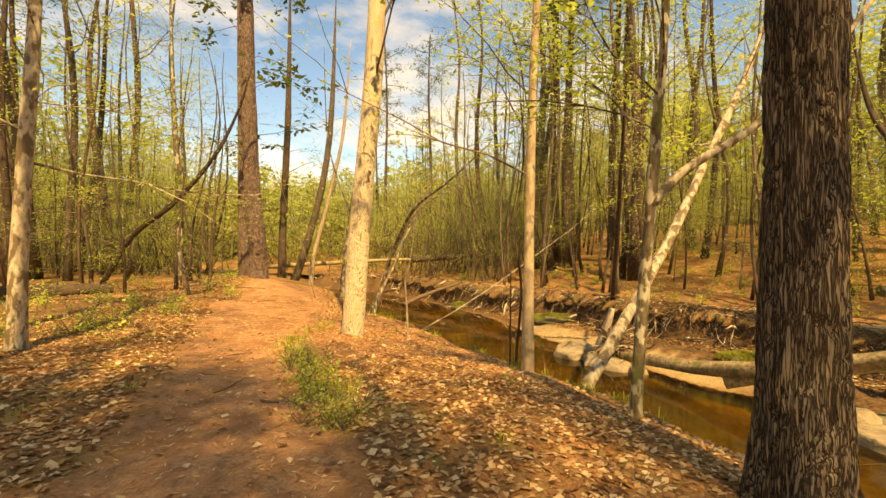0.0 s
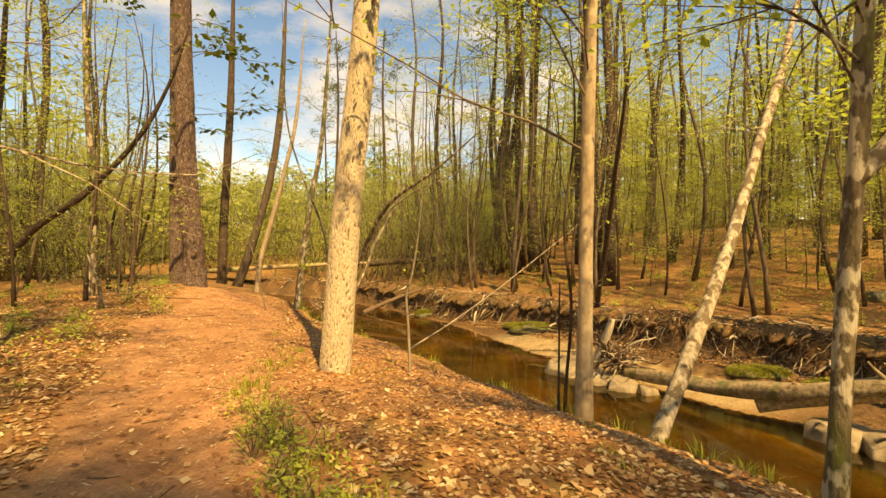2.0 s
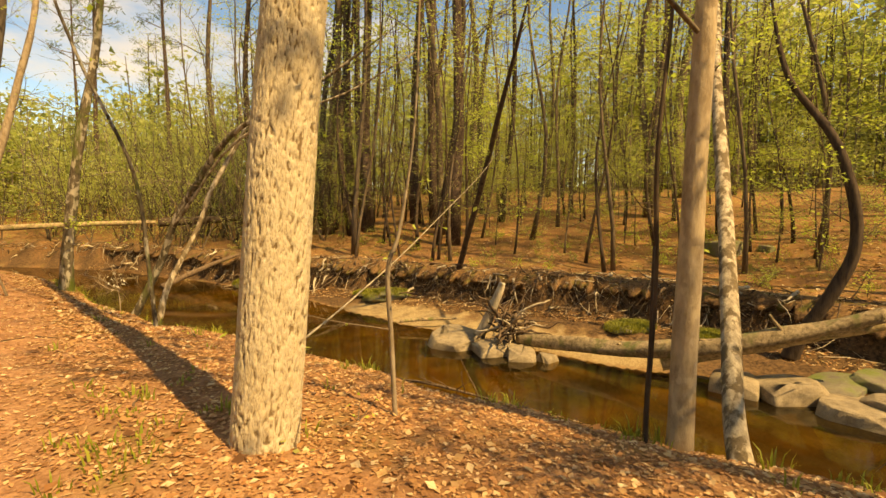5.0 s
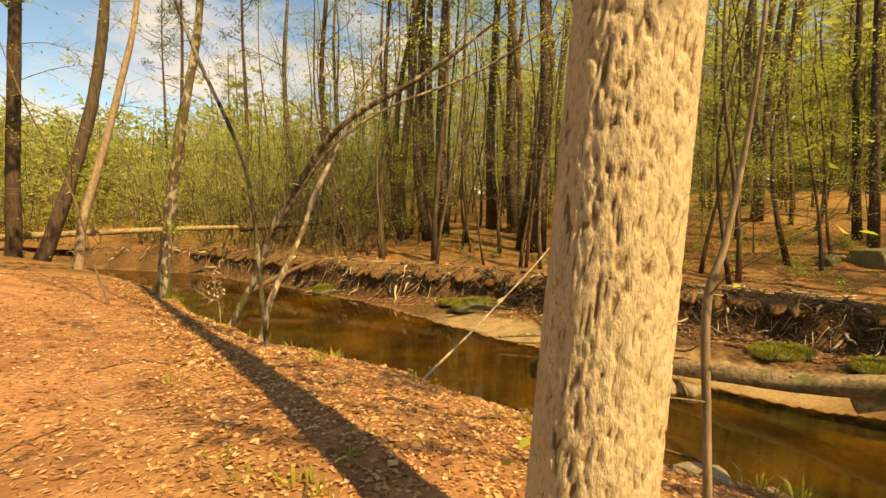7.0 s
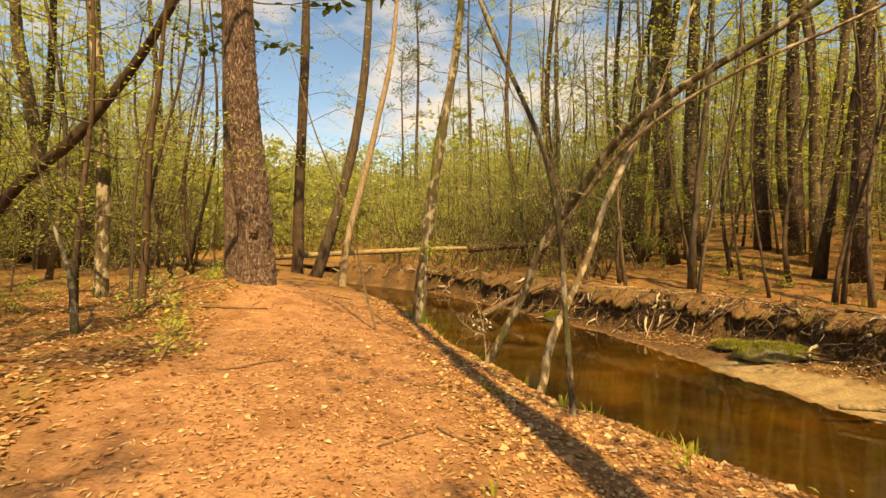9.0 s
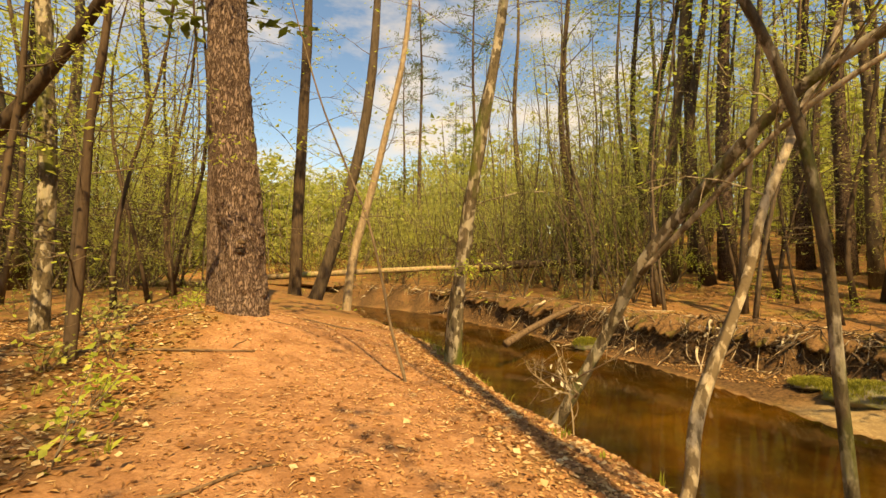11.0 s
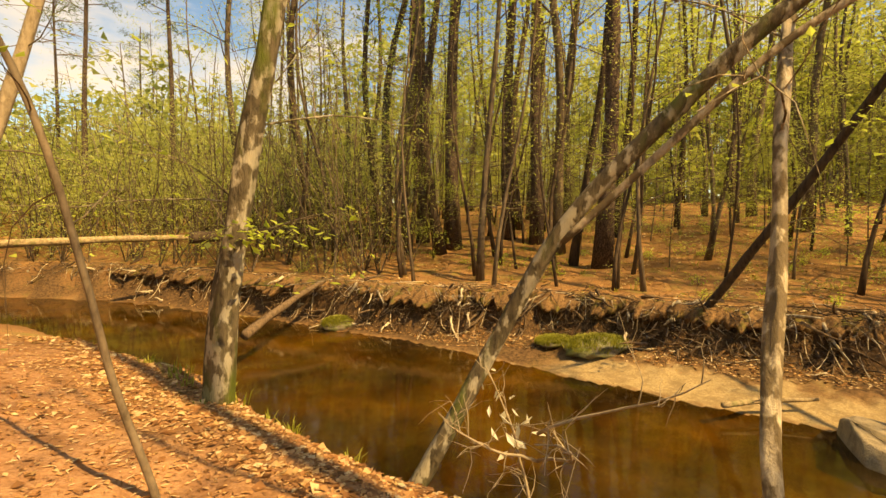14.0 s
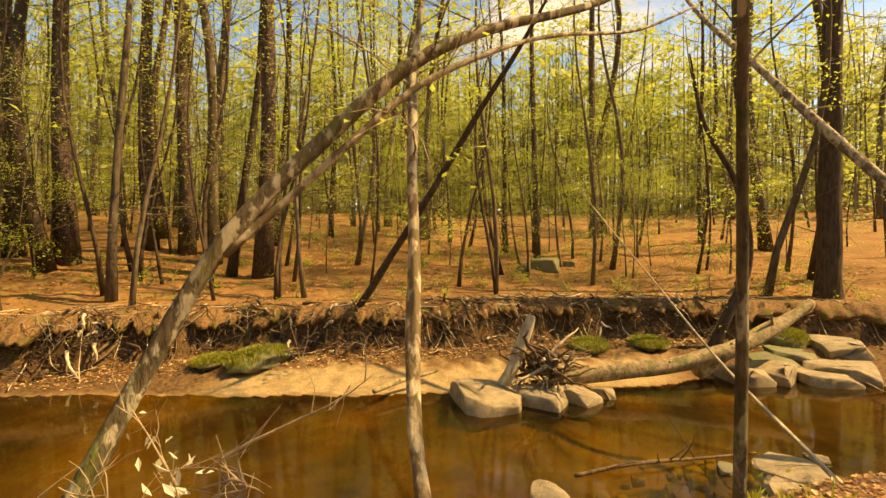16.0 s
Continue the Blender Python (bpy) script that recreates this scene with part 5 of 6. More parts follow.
# trunks of the wood that stand out, with their girth
STANDING = [
    ("pine", 8.5, 35.1, 0.7), ("hardwood", 7.4, 31.9, 0.55), ("pine", 8.8, 32.5, 0.75), ("pole", 5.9, 27.5, 0.14), ("pole", 11.5, 33.2, 0.2),
    ("pine", 11.8, 31.8, 0.7), ("hardwood", 21.2, 39.3, 0.7), ("smooth", 13.1, 29.5, 0.4), ("pole", 5.6, 25.2, 0.15), ("pine", 10.1, 24.5, 0.72),
    ("pole", 8.0, 22.1, 0.15), ("pole", 8.4, 21.9, 0.15), ("pole", 8.2, 22.3, 0.12), ("hardwood", 16.1, 28.1, 0.43), ("hardwood", 29.4, 27.5, 0.54), ("hardwood", 22.2, 22.5, 0.48),
    ("pole", 11.2, 16.5, 0.2), ("pole", 11.4, 16.4, 0.16), ("pole", 14.8, 16.7, 0.2), ("pole", 18.5, 14.0, 0.17), ("pole", 16.1, 11.9, 0.2), ("hardwood", 30, 11.5, 0.7),
    ("pole", 16.1, 8.8, 0.16), ("pole", 12.8, 7.1, 0.25), ("hardwood", 21.7, 4.8, 0.54), ("hardwood", 15.2, 5.2, 0.4), ("pine", 12.1, 30.2, 0.7),
    ("smooth", 11.2, 27.3, 0.5), ("smooth", 6.0, 26.6, 0.26), ("pine", 11.4, 40.3, 0.75), ("hardwood", 6.8, 33.6, 0.6), ("pole", 8.1, 27.5, 0.18), ("hardwood", 7.7, 39.4, 0.5),
    ("pole", 1.7, 35.0, 0.2), ("hardwood", 1.9, 50.6, 0.6), ("hardwood", -19.5, 26.4, 0.55), ("pole", -13.0, 26.2, 0.22), ("pole", -11.3, 21.4, 0.18), ("hardwood", -20.3, 30.1, 0.55),
    ("hardwood", 6.9, 37.2, 0.6), ("hardwood", 3.4, 39.0, 0.55), ("pole", 2.8, 33.7, 0.25), ("pole", -12.9, 26.0, 0.2), ("pole", -12.7, 23.5, 0.22), ("pole", 13.2, 22.0, 0.22),
    ("pole", 19.2, 22.2, 0.3), ("hardwood", 32.5, 27.3, 0.8), ("hardwood", 21.6, 22.8, 0.5), ("pole", 21.1, 19.2, 0.3), ("pole", 11.8, 17.2, 0.22), ("hardwood", -18.8, 19.8, 0.7),
    ("hardwood", -19.3, 21.8, 0.7), ("under", -10.4, 15.0, 0.13), ("hardwood", -24.4, 31.6, 0.55), ("under", -9.1, 16.0, 0.12), ("pole", 4.2, 29.0, 0.16), ("pole", 3.6, 27.8, 0.12),
    ("pole", 9.2, 25.8, 0.2), ("pole", 7.0, 24.3, 0.1), ("pole", 13.5, 13.0, 0.14), ("pole", 9.0, 29.5, 0.22), ("hardwood", 14.6, 34.0, 0.5), ("hardwood", 17.5, 33.0, 0.5),
]
GIRTH = {"hardwood": (0.34, 0.26, 0.40, 0.22), "pine": (0.48, 0.38), "pole": (0.12, 0.09, 0.16), "under": (0.10, 0.07, 0.12, 0.05)}
for _k, (_kind, _x, _y, _d) in enumerate(STANDING):
    _i = 3 if _kind == "smooth" else _k
    _kind = "hardwood" if _kind == "smooth" else _kind
    _g = GIRTH[_kind]
    _s = _d / _g[_i % len(_g)] * (0.9 if _kind in ("pine", "hardwood") else 1.0)
    if _kind in ("pine", "hardwood"):
        plant(_kind, _i % len(_g), _x, _y, 1.0, _k * 2.4, 0.02 * math.sin(_k * 1.7), _s, max(0.85, min(1.2, _s)))
    else:
        plant(_kind, _i % len(_g), _x, _y, 1.0, _k * 2.4, 0.04 * math.sin(_k * 1.7), max(0.7, min(1.5 if _kind == "pole" else 0.9, _s)), 1.0)


# ---- the wood around ----
def scatter_wood():
    rs = np.random.RandomState(77)
    spots = [(-1.5, 7.9), (2.2, 2.95), PINE_AT, (-10.4, 30), (-9.3, 29.6), (-7.2, 25.2), (-8.7, 20.4), (-4, 18), (-5.8, 6.3)]
    put = 0
    plan = [("hardwood", 150, 2.4, 62), ("pine", 42, 3.0, 66), ("pole", 90, 1.3, 46), ("under", 80, 1.7, 42)]
    for kind, count, gap, reach in plan:
        done = tries = 0
        while done < count and tries < count * 40:
            tries += 1
            r = reach * math.sqrt(rs.uniform(0.0, 1))
            a = rs.uniform(0, 6.283)
            x, y = -1 + r * math.cos(a), 12 + r * math.sin(a)
            ax, ay = np.array([x]), np.array([y])
            u, v, pd = signed(ax, ay, NEAR_LIP)[0], signed(ax, ay, FAR_LIP)[0], abs(signed(ax, ay, PATH)[0])
            if u > -0.6 and v < 1.6:
                continue
            if pd < 2.6 or (u < 0 and pd < 6 and -4 < y < 24):
                continue
            if u < 0 and (x + 3) ** 2 + (y - 9) ** 2 < 36:
                continue
            if v > 0 and v < 4 and kind in ("hardwood", "pine"):
                continue
            if kind == "under" and v > 0 and v < 2.5:
                continue
            # the open strip on the sunny side of the path and creek
            if kind in ("hardwood", "pine") and -26 < y < 9 and abs(x - 3.5 + (y - 4) * 0.26) < 12:
                continue
            if kind in ("hardwood", "pine") and v > 0 and y < 14 and rs.uniform() < 0.65:
                continue
            if kind == "under" and -9 < y < 2 and -7 < x < 9:
                continue
            # the gap of open sky over the bend of the creek
            b = math.degrees(math.atan2(x + 1.0, y))
            if kind in ("hardwood", "pine") and -26 < b < 10 and y > 26 and rs.uniform() < (0.85 if b < -3 else 0.5):
                continue
            if any((x - p) ** 2 + (y - q) ** 2 < gap * gap for p, q in spots):
                continue
            spots.append((x, y))
            plant(kind, rs.randint(0, 12), x, y, rs.uniform(0.8, 1.2), rs.uniform(0, 6.283), rs.normal(0, 0.03))
            done += 1


scatter_wood()


def far_woods():
    rs = np.random.RandomState(91)
    wood, crown = Geo(), Geo()
    for k in range(1150):
        b = rs.uniform(-62, 122) if k % 5 else rs.uniform(122, 298)
        r = rs.uniform(50, 125)
        x, y = -1 + r * math.sin(math.radians(b)), 12 + r * math.cos(math.radians(b))
        z = ground_z(x, y)
        low = -30 < math.degrees(math.atan2(x, y)) < -4
        half = -4 <= math.degrees(math.atan2(x, y)) < 16
        h = rs.uniform(7, 13) if low else rs.uniform(9, 17) if half else rs.uniform(13, 25)
        tube(wood, [(x, y, z - 0.5), (x + rs.normal(0, .3), y, z + h * 0.5), (x + rs.normal(0, .6), y, z + h)], [0.08, 0.05, 0.02] if low else [0.15, 0.1, 0.03], 4, cap=False)
        for j in range(2 if k % 5 else 0):
            qx, qy = x + rs.normal(0, 3), y + rs.normal(0, 3)
            tube(wood, [(qx, qy, z - 1), (qx + rs.normal(0, .4), qy, z + h * 0.45), (qx + rs.normal(0, .9), qy, z + h * 0.9)], [0.09, 0.07, 0.03], 3, cap=False)
        n = (450 if b > 45 else 330) if k % 5 else 110
        m = 26
        hub = np.stack([x + rs.normal(0, 2.0, m), y + rs.normal(0, 2.0, m), z + h * rs.uniform(0.02, 1.03, m)], -1)
        spots = hub[rs.randint(0, m, n)] + rs.normal(0, 0.7, (n, 3)) * np.array([1, 1, 0.45])
        leaves_at(crown, spots, 0.66, rs, 0.6, 0.62, far=True)
    base = new("far_woods")
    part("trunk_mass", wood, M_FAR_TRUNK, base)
    part("foliage", crown, M_LEAF_OLIVE, base, flat=True)
    tagged(base, "distant spring woods of thin trunks and olive haze", "woods", kind="stuff")


far_woods()


# pines behind the start whose crowns shade it
for _k, (_x, _y) in enumerate([(0.4, -12.0), (2.0, -10.4), (3.6, -11.8), (5.2, -10.0), (6.8, -11.6), (8.2, -10.4), (1.2, -14.4), (4.4, -13.8), (-1.4, -10.6), (2.8, -8.6), (5.6, -8.2), (0.2, -9.0), (-2.6, -12.0), (7.2, -8.6), (3.0, -15.6), (6.0, -14.6), (-0.6, -13.6), (0.3, -9.2), (-0.5, -8.8), (-4.3, -0.8), (-5.6, 0.2)]):
    plant("pine", _k % 2, _x + 0.8, _y, 0.84, _k * 1.3, 0.0)


def more_understory():
    """Leafy small trees on the far bank and beyond the bend."""
    rs = np.random.RandomState(83)
    done = 0
    spots = []
    while done < 110:
        if rs.uniform() < 0.75:
            x, y = rs.uniform(3, 32), rs.uniform(4, 52)
        else:
            x, y = rs.uniform(-20, -8), rs.uniform(16, 40)
        ax, ay = np.array([x]), np.array([y])
        v, u = signed(ax, ay, FAR_LIP)[0], signed(ax, ay, NEAR_LIP)[0]
        if (x > 0 and v < 3.0) or (x < 0 and (u > -1 or abs(signed(ax, ay, PATH)[0]) < 3)):
            continue
        if any((x - p) ** 2 + (y - q) ** 2 < 2.2 for p, q in spots):
            continue
        spots.append((x, y))
        plant("under", rs.randint(0, 4), x, y, rs.uniform(0.7, 1.25), rs.uniform(0, 6.283), rs.normal(0, 0.04))
        done += 1


more_understory()


def thicket():
    """The green wall of brush round the bend of the creek."""
    rs = np.random.RandomState(87)
    wood, crown = Geo(), Geo()
    for k in range(620):
        b = math.radians(rs.uniform(-60, 14))
        r = rs.uniform(30, 60)
        x, y = -1 + r * math.sin(b), r * math.cos(b)
        ax, ay = np.array([x]), np.array([y])
        if signed(ax, ay, NEAR_LIP)[0] > 0.3 and signed(ax, ay, FAR_LIP)[0] < 0.5:
            continue
        if abs(signed(ax, ay, PATH)[0]) < 1.5 or (x + 10) ** 2 + (y - 30) ** 2 < 12:
            continue
        z = ground_z(x, y)
        h = rs.uniform(4.0, 10.5)
        for j in range(3):
            s = limb(rs, (x, y, z - 0.1), heading_of(rs, rs.uniform(0.9, 1.5)), h, 0.0, 0.25, 5)
            tube(wood, s, np.linspace(0.035, 0.008, 5), 3, cap=False)
        n = 400
        hub = np.stack([x + rs.normal(0, 1.15, 30), y + rs.normal(0, 1.15, 30), z + h * rs.uniform(0.05, 1.0, 30)], -1)
        sp = hub[rs.randint(0, 30, n)] + rs.normal(0, 0.4, (n, 3)) * np.array([1, 1, 0.35])
        leaves_at(crown, sp, max(0.10, 0.0042 * math.hypot(x + 4, y - 11)), rs, 0.8, 0.55, far=True)
    base = new("thicket")
    tagged(part("stem_mass", wood, M_GREY, base), kind="stuff")
    tagged(part("foliage", crown, M_LEAF_OLIVE, base, flat=True), kind="stuff")
    tagged(base, "dense olive-green brush round the creek's bend", "brush", kind="stuff")


thicket()


# ---- what lies and grows on the ground ----
def leaf_litter(name, count, box, seed, size, label, keep, slim=1.0, mat=None):
    """Curled fallen leaves, each of two bent halves."""
    rs = np.random.RandomState(seed)
    x = rs.uniform(box[0], box[1], count)
    y = rs.uniform(box[2], box[3], count)
    z, path, sand, bank = land(x, y)
    u = signed(x, y, NEAR_LIP)
    v = signed(x, y, FAR_LIP)
    ok = keep(x, y, u, v, path, sand, rs.uniform(0, 1, count)) & (z > WATER_Z + 0.05)
    x, y, z = x[ok], y[ok], z[ok]
    n = len(x)
    az = rs.uniform(0, 6.283, n)
    L = size * rs.uniform(0.55, 1.35, n)
    w = L * rs.uniform(0.28, 0.5, n) * slim
    curl = L * rs.uniform(0.01, 0.2, n) * slim
    tilt = rs.normal(0, 0.16, n)
    d = np.stack([np.cos(az) * np.cos(tilt), np.sin(az) * np.cos(tilt), np.sin(tilt)], -1)
    s = np.stack([-np.sin(az), np.cos(az), rs.normal(0, 0.25, n)], -1)
    c = np.stack([x, y, z + 0.008 + 0.3 * np.abs(np.sin(tilt)) * L], -1)
    up = np.array([0, 0, 1.0])
    a0 = c - d * (L / 2)[:, None]
    a1 = c + d * (L / 2)[:, None]
    b0 = c + s * w[:, None] + up * curl[:, None]
    b1 = c - s * w[:, None] + up * (curl * rs.uniform(0.2, 1.0, n))[:, None]
    verts = np.stack([a0, b0, a1, b1], 1).reshape(-1, 3)
    k = np.arange(n)[:, None] * 4
    faces = np.concatenate([np.concatenate([k, k + 1, k + 2], 1), np.concatenate([k, k + 2, k + 3], 1)], 0)
    me = bpy.data.meshes.new(name)
    me.from_pydata(verts.tolist(), [], faces.tolist())
    me.materials.append(mat or M_LITTER)
    tagged(new(name, me), label, "leaves", kind="stuff")


def near_keep(x, y, u, v, path, sand, r):
    clump = 0.55 + 0.45 * waves(x, y, 1.3, 21)
    right = smooth(-4.2, -3.2, u) * smooth(5.0, 7.0, y) * (1 - smooth(11.5, 13.0, y))
    return (u < 0.9) & (r < np.where(path > 0.5, 0.05, 0.35 + 0.65 * clump) * (1 - 0.88 * right))


def slope_keep(x, y, u, v, path, sand, r):
    right = smooth(-4.2, -3.2, u) * smooth(5.0, 7.0, y)
    return (u < 0.5) & (r < right * (1 - 0.7 * path) * (0.75 + 0.35 * waves(x, y, 0.9, 25)))


leaf_litter("rusty_litter", 150000, (-5.5, 3, 4.5, 20), 306, 0.036, "small rust-brown leaves carpeting the slope to the creek", slope_keep, 0.8, M_LITTER_RED)
leaf_litter("leaf_litter", 100000, (-8, 4, 0, 12), 301, 0.06, "dry tan and brown fallen leaves beside the path", near_keep)
leaf_litter("leaf_litter", 50000, (-12, 0, 12, 22), 302, 0.06, "scattered dry leaves on the path's margins", near_keep)
leaf_litter("leaf_litter", 40000, (2, 24, 2, 34), 303, 0.10, "dry leaves strewn over the far bank and slope", lambda x, y, u, v, path, sand, r: (v > -1.3) & (r < 0.35 + 0.5 * waves(x, y, 2.5, 22)))
leaf_litter("needle_litter", 70000, (-8, 3, 2, 22), 304, 0.055, "fine brown litter of needles and crumbs on the path", lambda x, y, u, v, path, sand, r: (u < 0.3) & (r < 0.3 + 0.7 * path), 0.22)


leaf_litter("leaf_litter", 260000, (-12, 12, 8, 40), 305, 0.065, "brown leaves and crumbs caught on the eroded bank", lambda x, y, u, v, path, sand, r: (v > -1.9) & (v < 0.6) & (r < 0.8 - 0.72 * sand))


def grass_tufts():
    rs = np.random.RandomState(311)
    spots = []
    # the grassy strip along the path's edge, then loose tufts
    for k in range(40):
        y = rs.uniform(3.7, 7.3)
        spots.append((-1.42 - 0.415 * (y - 5.07) + rs.normal(0, 0.17), y, rs.uniform(0.07, 0.19), 17))
    for k in range(26):
        y = rs.uniform(7.3, 9.6)
        spots.append((-2.25 + rs.normal(0, 0.22), y, rs.uniform(0.05, 0.12), 12))
    strip = len(spots)
    for k in range(150):
        x, y = rs.uniform(-8, 2.0), rs.uniform(0.5, 18)
        spots.append((x, y, rs.uniform(0.05, 0.14), 9))
    for k in range(60):
        t = rs.uniform(0, 1)
        i = 5 + t * 9
        a = along(np.array(NEAR_LIP), i / (len(NEAR_LIP) - 1))
        spots.append((a[0] + rs.normal(0.1, 0.15), a[1] + rs.normal(0, 0.2), rs.uniform(0.08, 0.2), 16))
    for k in range(120):
        x, y = rs.uniform(6, 18), rs.uniform(6, 30)
        if signed(np.array([x]), np.array([y]), FAR_LIP)[0] > 0.3:
            spots.append((x, y, rs.uniform(0.1, 0.25), 14))
    g = Geo()
    for k, (x, y, h, n) in enumerate(spots):
        _, path, _, _ = land(np.array([x]), np.array([y]))
        if (path[0] > 0.4 and k >= strip) or ground_z(x, y) < WATER_Z:
            continue
        tuft(g, rs, x, y, ground_z(x, y) - 0.02, n, h, 0.05 + h * 0.35)
    single("grass", g, M_GRASS, "tufts of fresh green grass blades in leaf litter", "grass", kind="stuff", flat=True)


grass_tufts()


def low_plants():
    rs = np.random.RandomState(321)
    zones = [(-11, -5.5, 7, 16, 30), (6.5, 22, 4, 32, 190), (-14, -8, 16, 28, 18), (-3.2, 1.6, 6, 18, 16), (-1.1, -0.9, 3.6, 6.6, 26), (-9, -4.4, 3, 10, 18), (-13, 3, 27, 46, 60)]
    for x0, x1, y0, y1, n in zones:
        for k in range(n):
            x, y = rs.uniform(x0, x1), rs.uniform(y0, y1)
            ax, ay = np.array([x]), np.array([y])
            strip = x0 == -1.1
            if strip:
                x = -1.42 - 0.415 * (y - 5.07) + rs.normal(0, 0.13)
                ax = np.array([x])
            u, v = signed(ax, ay, NEAR_LIP)[0], signed(ax, ay, FAR_LIP)[0]
            _, path, _, _ = land(ax, ay)
            path = path * (not strip)
            if (u > 0.3 and v < 0.3) or path[0] > 0.2:
                continue
            small = x0 in (-3.2, -9, -1.1)
            h = rs.uniform(0.16, 0.34) if strip else rs.uniform(0.12, 0.25) if small else rs.uniform(0.25, 0.8)
            base = new("low_plant")
            st, lf = Geo(), Geo()
            for j in range(7 if strip else 3 if small else 6):
                b = limb(rs, (0, 0, -0.02), heading_of(rs, rs.uniform(0.6, 1.4)), h * rs.uniform(0.7, 1.3), 0.05, 0.4, 5)
                tube(st, b, np.linspace(0.006, 0.002, 5), 3, cap=False)
                m = 12 if strip else 5 if small else 14
                sp = np.array([along(b, q) for q in rs.uniform(0.3, 1, m)]) + rs.normal(0, 0.05 + 0.04 * h, (m, 3))
                leaves_at(lf, sp, 0.04 if small else 0.075, rs, 0.6)
            tagged(part("stem", st, M_TWIG, base), kind="stuff")
            tagged(part("foliage", lf, M_LEAF if rs.uniform() < 0.6 else M_LEAF_OLIVE, base, flat=True), kind="stuff")
            base.location = (x, y, ground_z(x, y))
            tagged(base, "low leafy green seedling on the forest floor" if small else "low bushy undergrowth with yellow-green leaves", "plant", "undergrowth")


low_plants()


def creek_shrub(at, seed):
    """The bare twiggy shrub with a few dry pale leaves at the water's edge."""
    rs = np.random.RandomState(seed)
    base = new("creek_shrub")
    mid = (at[0], at[1], at[2] + 0.55)
    main = [limb(rs, at, (0.02, 0.0, 1), 1.08, -0.02, 0.2, 9), limb(rs, mid, (0.32, -0.95, 0.28), 0.85, 0.0, 0.4, 9), limb(rs, mid, (-0.28, 0.9, 0.25), 0.62, 0.0, 0.45, 8), limb(rs, (at[0], at[1], at[2] + 0.7), (0.25, -0.75, 0.7), 0.95, -0.02, 0.25, 8)]
    tw, dry = Geo(), Geo()
    for i, b in enumerate(main):
        g = Geo()
        tube(g, b, np.linspace(0.010, 0.003, len(b)), 6)
        part("stem", g, M_SMOOTH, base)
        for k in range(9 if i < 3 else 4):
            c = limb(rs, along(b, rs.uniform(0.25, 1)), (b[-1] - b[0]) * 0.8 + rs.normal(0, 0.6, 3) + np.array([0, 0, 0.2]), rs.uniform(0.08, 0.3), 0.0, 0.6, 5)
            tube(tw, c, np.linspace(0.004, 0.0015, 5), 3, cap=False)
            for j in range(2):
                d = limb(rs, along(c, rs.uniform(0.3, 0.9)), rs.normal(0, 1, 3) + np.array([0, 0, 0.3]), rs.uniform(0.1, 0.28), 0.0, 0.4, 4)
                tube(tw, d, np.linspace(0.0025, 0.001, 4), 3, cap=False)
        if i == 0:
            sp = np.array([along(b, q) for q in rs.uniform(0.55, 0.98, 22)]) + rs.normal(0, 0.045, (22, 3))
            leaves_at(dry, sp, 0.075, rs, 0.1, 0.4)
    tagged(part("twiggery", tw, M_SMOOTH, base), kind="stuff")
    tagged(part("dry_foliage", dry, M_CATKIN, base, "pale dry curled leaves", flat=True), kind="stuff")
    tagged(base, "bare twiggy shrub with pale dry leaves by the water", "shrub")


creek_shrub((-2.75, 15.35, -0.45), 331)


def stick(pts, r, label, seed, mat=None):
    g, p = rod(pts, [r, r * 0.9, r * 0.4], 14, 7, rough=0.2, seed=seed)
    single("stick", g, mat or M_ROOT, label, "stick", "sticks on the ground")


def lying(x, y, az, L, r, seed, label="dry brown stick lying on the path"):
    rs = np.random.RandomState(seed)
    pts = []
    for k in range(4):
        f = (k / 3 - 0.5) * L
        px, py = x + f * math.cos(az) + rs.normal(0, 0.04 * L), y + f * math.sin(az) + rs.normal(0, 0.04 * L)
        pts.append((px, py, ground_z(px, py) + r * 0.8))
    stick(pts, r, label, seed)


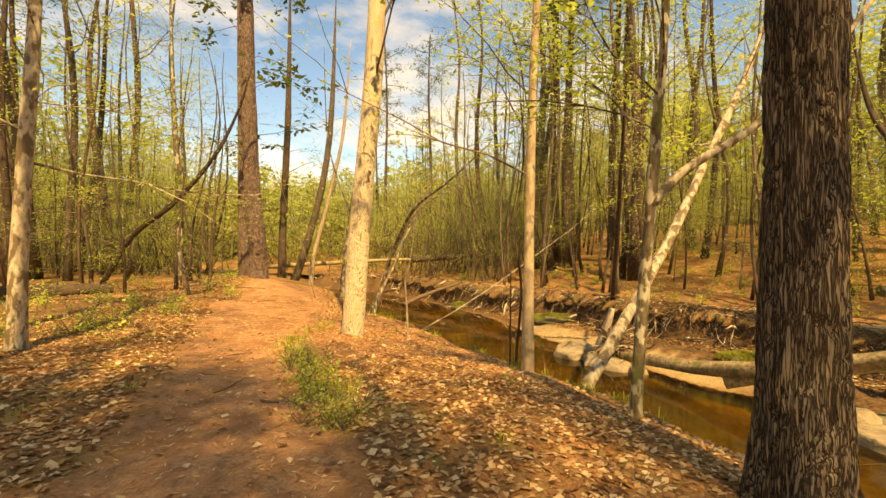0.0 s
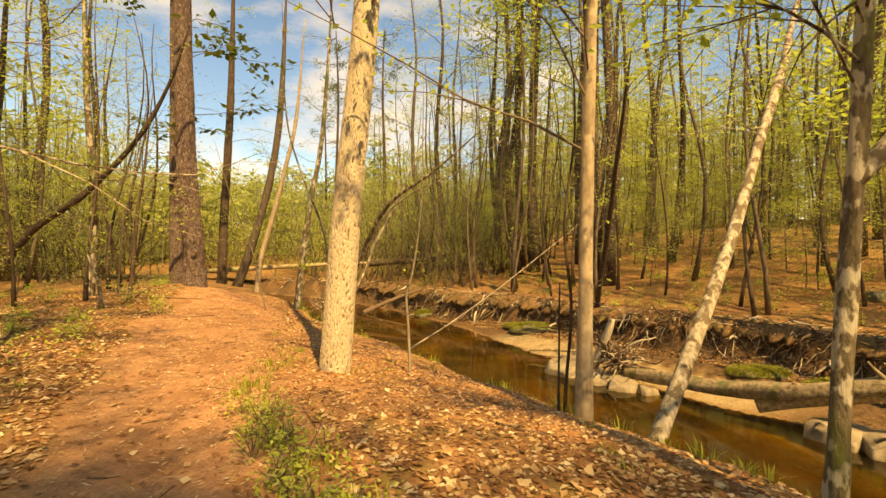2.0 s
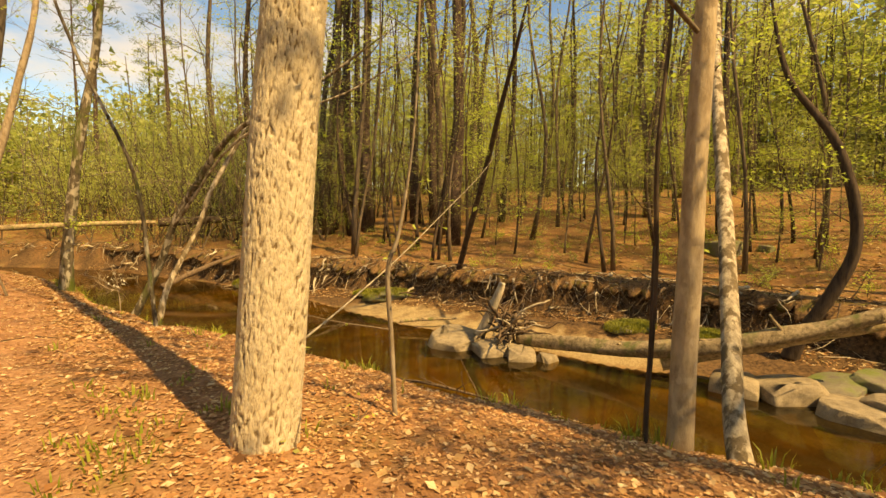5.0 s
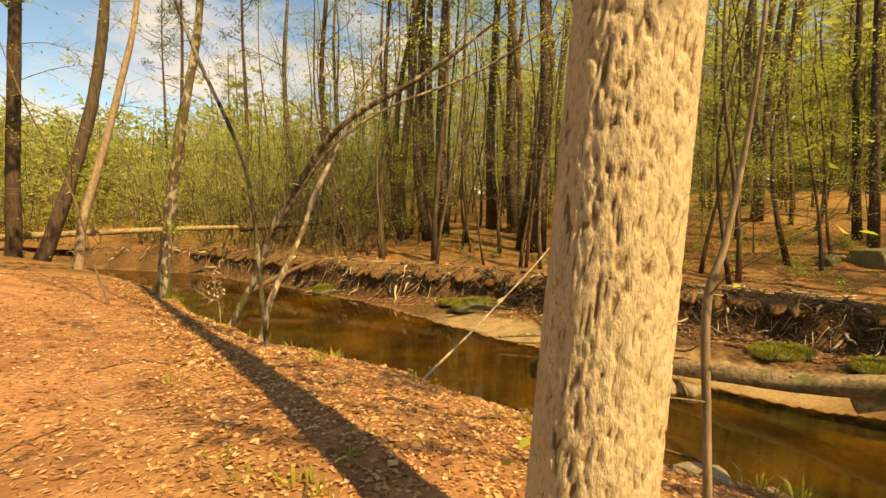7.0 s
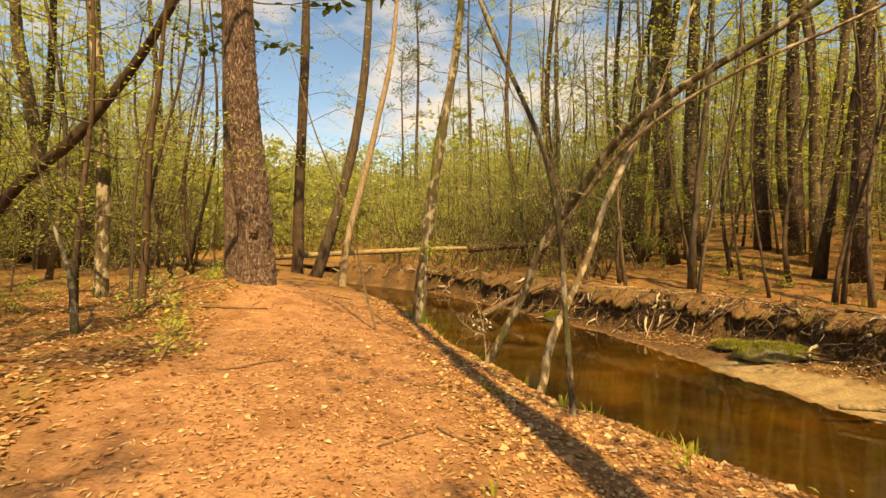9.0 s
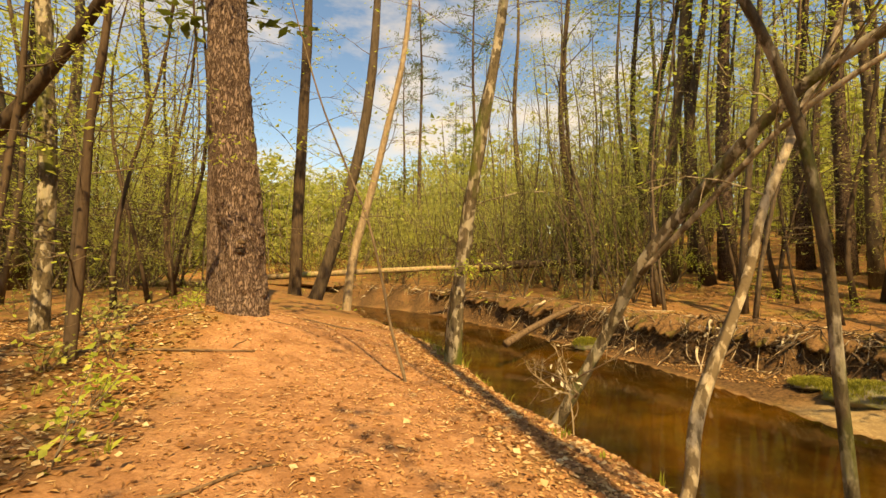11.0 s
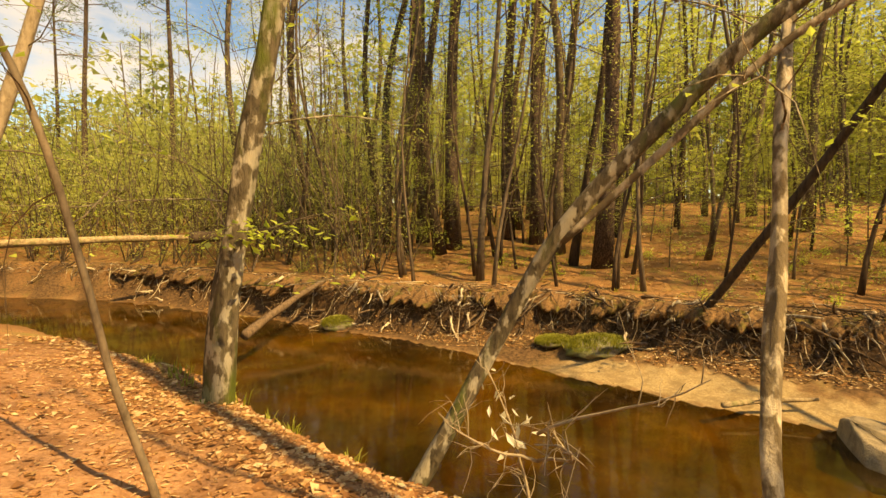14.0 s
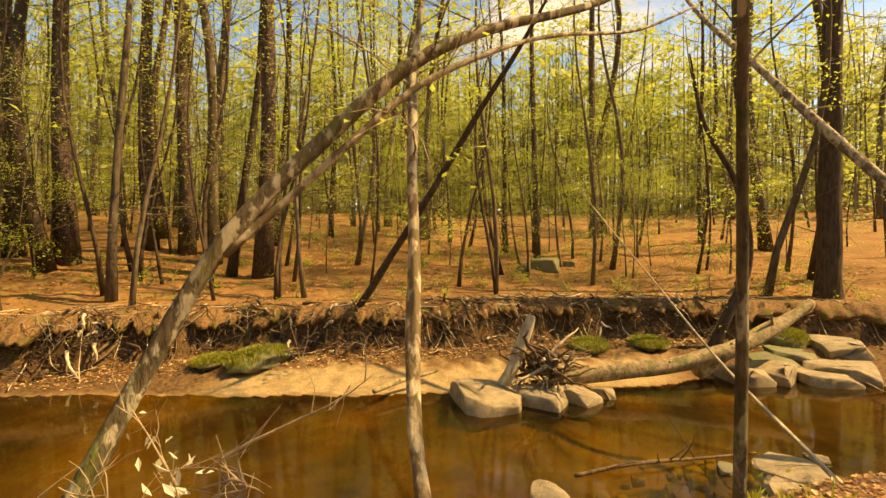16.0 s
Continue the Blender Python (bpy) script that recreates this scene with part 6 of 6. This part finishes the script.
lying(-1.45, 4.3, 0.1, 0.45, 0.012, 401)
lying(-0.55, 2.4, 0.5, 0.35, 0.010, 402)
lying(-1.2, 10.3, -0.5, 0.5, 0.018, 403, "short dark stick on the slope to the creek")
lying(-3.55, 11.9, 0.9, 0.4, 0.008, 404)
lying(-3.2, 12.0, -0.9, 0.35, 0.008, 405)
lying(-7.6, 15.9, 0.12, 2.6, 0.02, 406, "long thin branch lying across the path by the pine")
lying(-5.2, 13.4, 0.9, 0.8, 0.012, 407)
lying(-6.3, 19.2, 0.1, 1.5, 0.03, 408, "fallen branch behind the old pine")
lying(-8.3, 17.0, 0.2, 2.0, 0.025, 409, "root-like branch lying beside the old pine")
lying(-9.5, 12.5, 0.4, 1.4, 0.02, 410, "dry branch in the leaf litter")
lying(-2.2, 9.0, 1.4, 0.3, 0.008, 411)
lying(0.3, 6.1, -0.7, 0.6, 0.012, 412, "dry twig on the slope to the creek")
_rs = np.random.RandomState(421)
for _k in range(40):
    _x, _y = _rs.uniform(-9, 2), _rs.uniform(0.5, 20)
    if signed(np.array([_x]), np.array([_y]), NEAR_LIP)[0] < -0.2:
        lying(_x, _y, _rs.uniform(0, 3.1), _rs.uniform(0.15, 0.6), _rs.uniform(0.003, 0.008), 430 + _k, "thin dry twig among fallen leaves")


def bank_debris():
    """Flood-laid sticks and root ends along the far bank."""
    rs = np.random.RandomState(355)
    dark, pale = Geo(), Geo()
    lip = np.array(FAR_LIP)
    done = 0
    while done < 760:
        a = along(lip, rs.uniform(0, 1))
        x, y = a[0] + rs.normal(-0.1, 0.45), a[1] + rs.normal(0, 0.4)
        if not (5 < y < 44) or ground_z(x, y) < WATER_Z + 0.02:
            continue
        n = 6
        th = rs.uniform(0, 6.283)
        L = rs.uniform(0.3, 1.3)
        pts = []
        bend = rs.normal(0, 0.12)
        for q in np.linspace(-0.5, 0.5, n):
            px, py = x + L * q * math.cos(th) + bend * q * q * 4, y + L * q * math.sin(th)
            pts.append([px, py, max(ground_z(px, py), WATER_Z) + 0.015])
        pts = np.array(pts)
        pts[:, 2] = pts[:, 2] * 0.5 + np.linspace(pts[0, 2], pts[-1, 2], n) * 0.5 + rs.uniform(0.0, 0.05)
        r = rs.uniform(0.006, 0.022)
        tube(pale if rs.uniform() < 0.4 else dark, pts, np.linspace(r, r * 0.4, n), 4, rough=0.2, seed=done)
        done += 1
    base = new("bank_debris")
    tagged(part("dark_sticks", dark, M_ROOT, base), kind="stuff")
    tagged(part("pale_sticks", pale, M_DEAD, base), kind="stuff")
    tagged(base, "tangle of flood-laid sticks along the far bank", "debris", kind="stuff")


bank_debris()
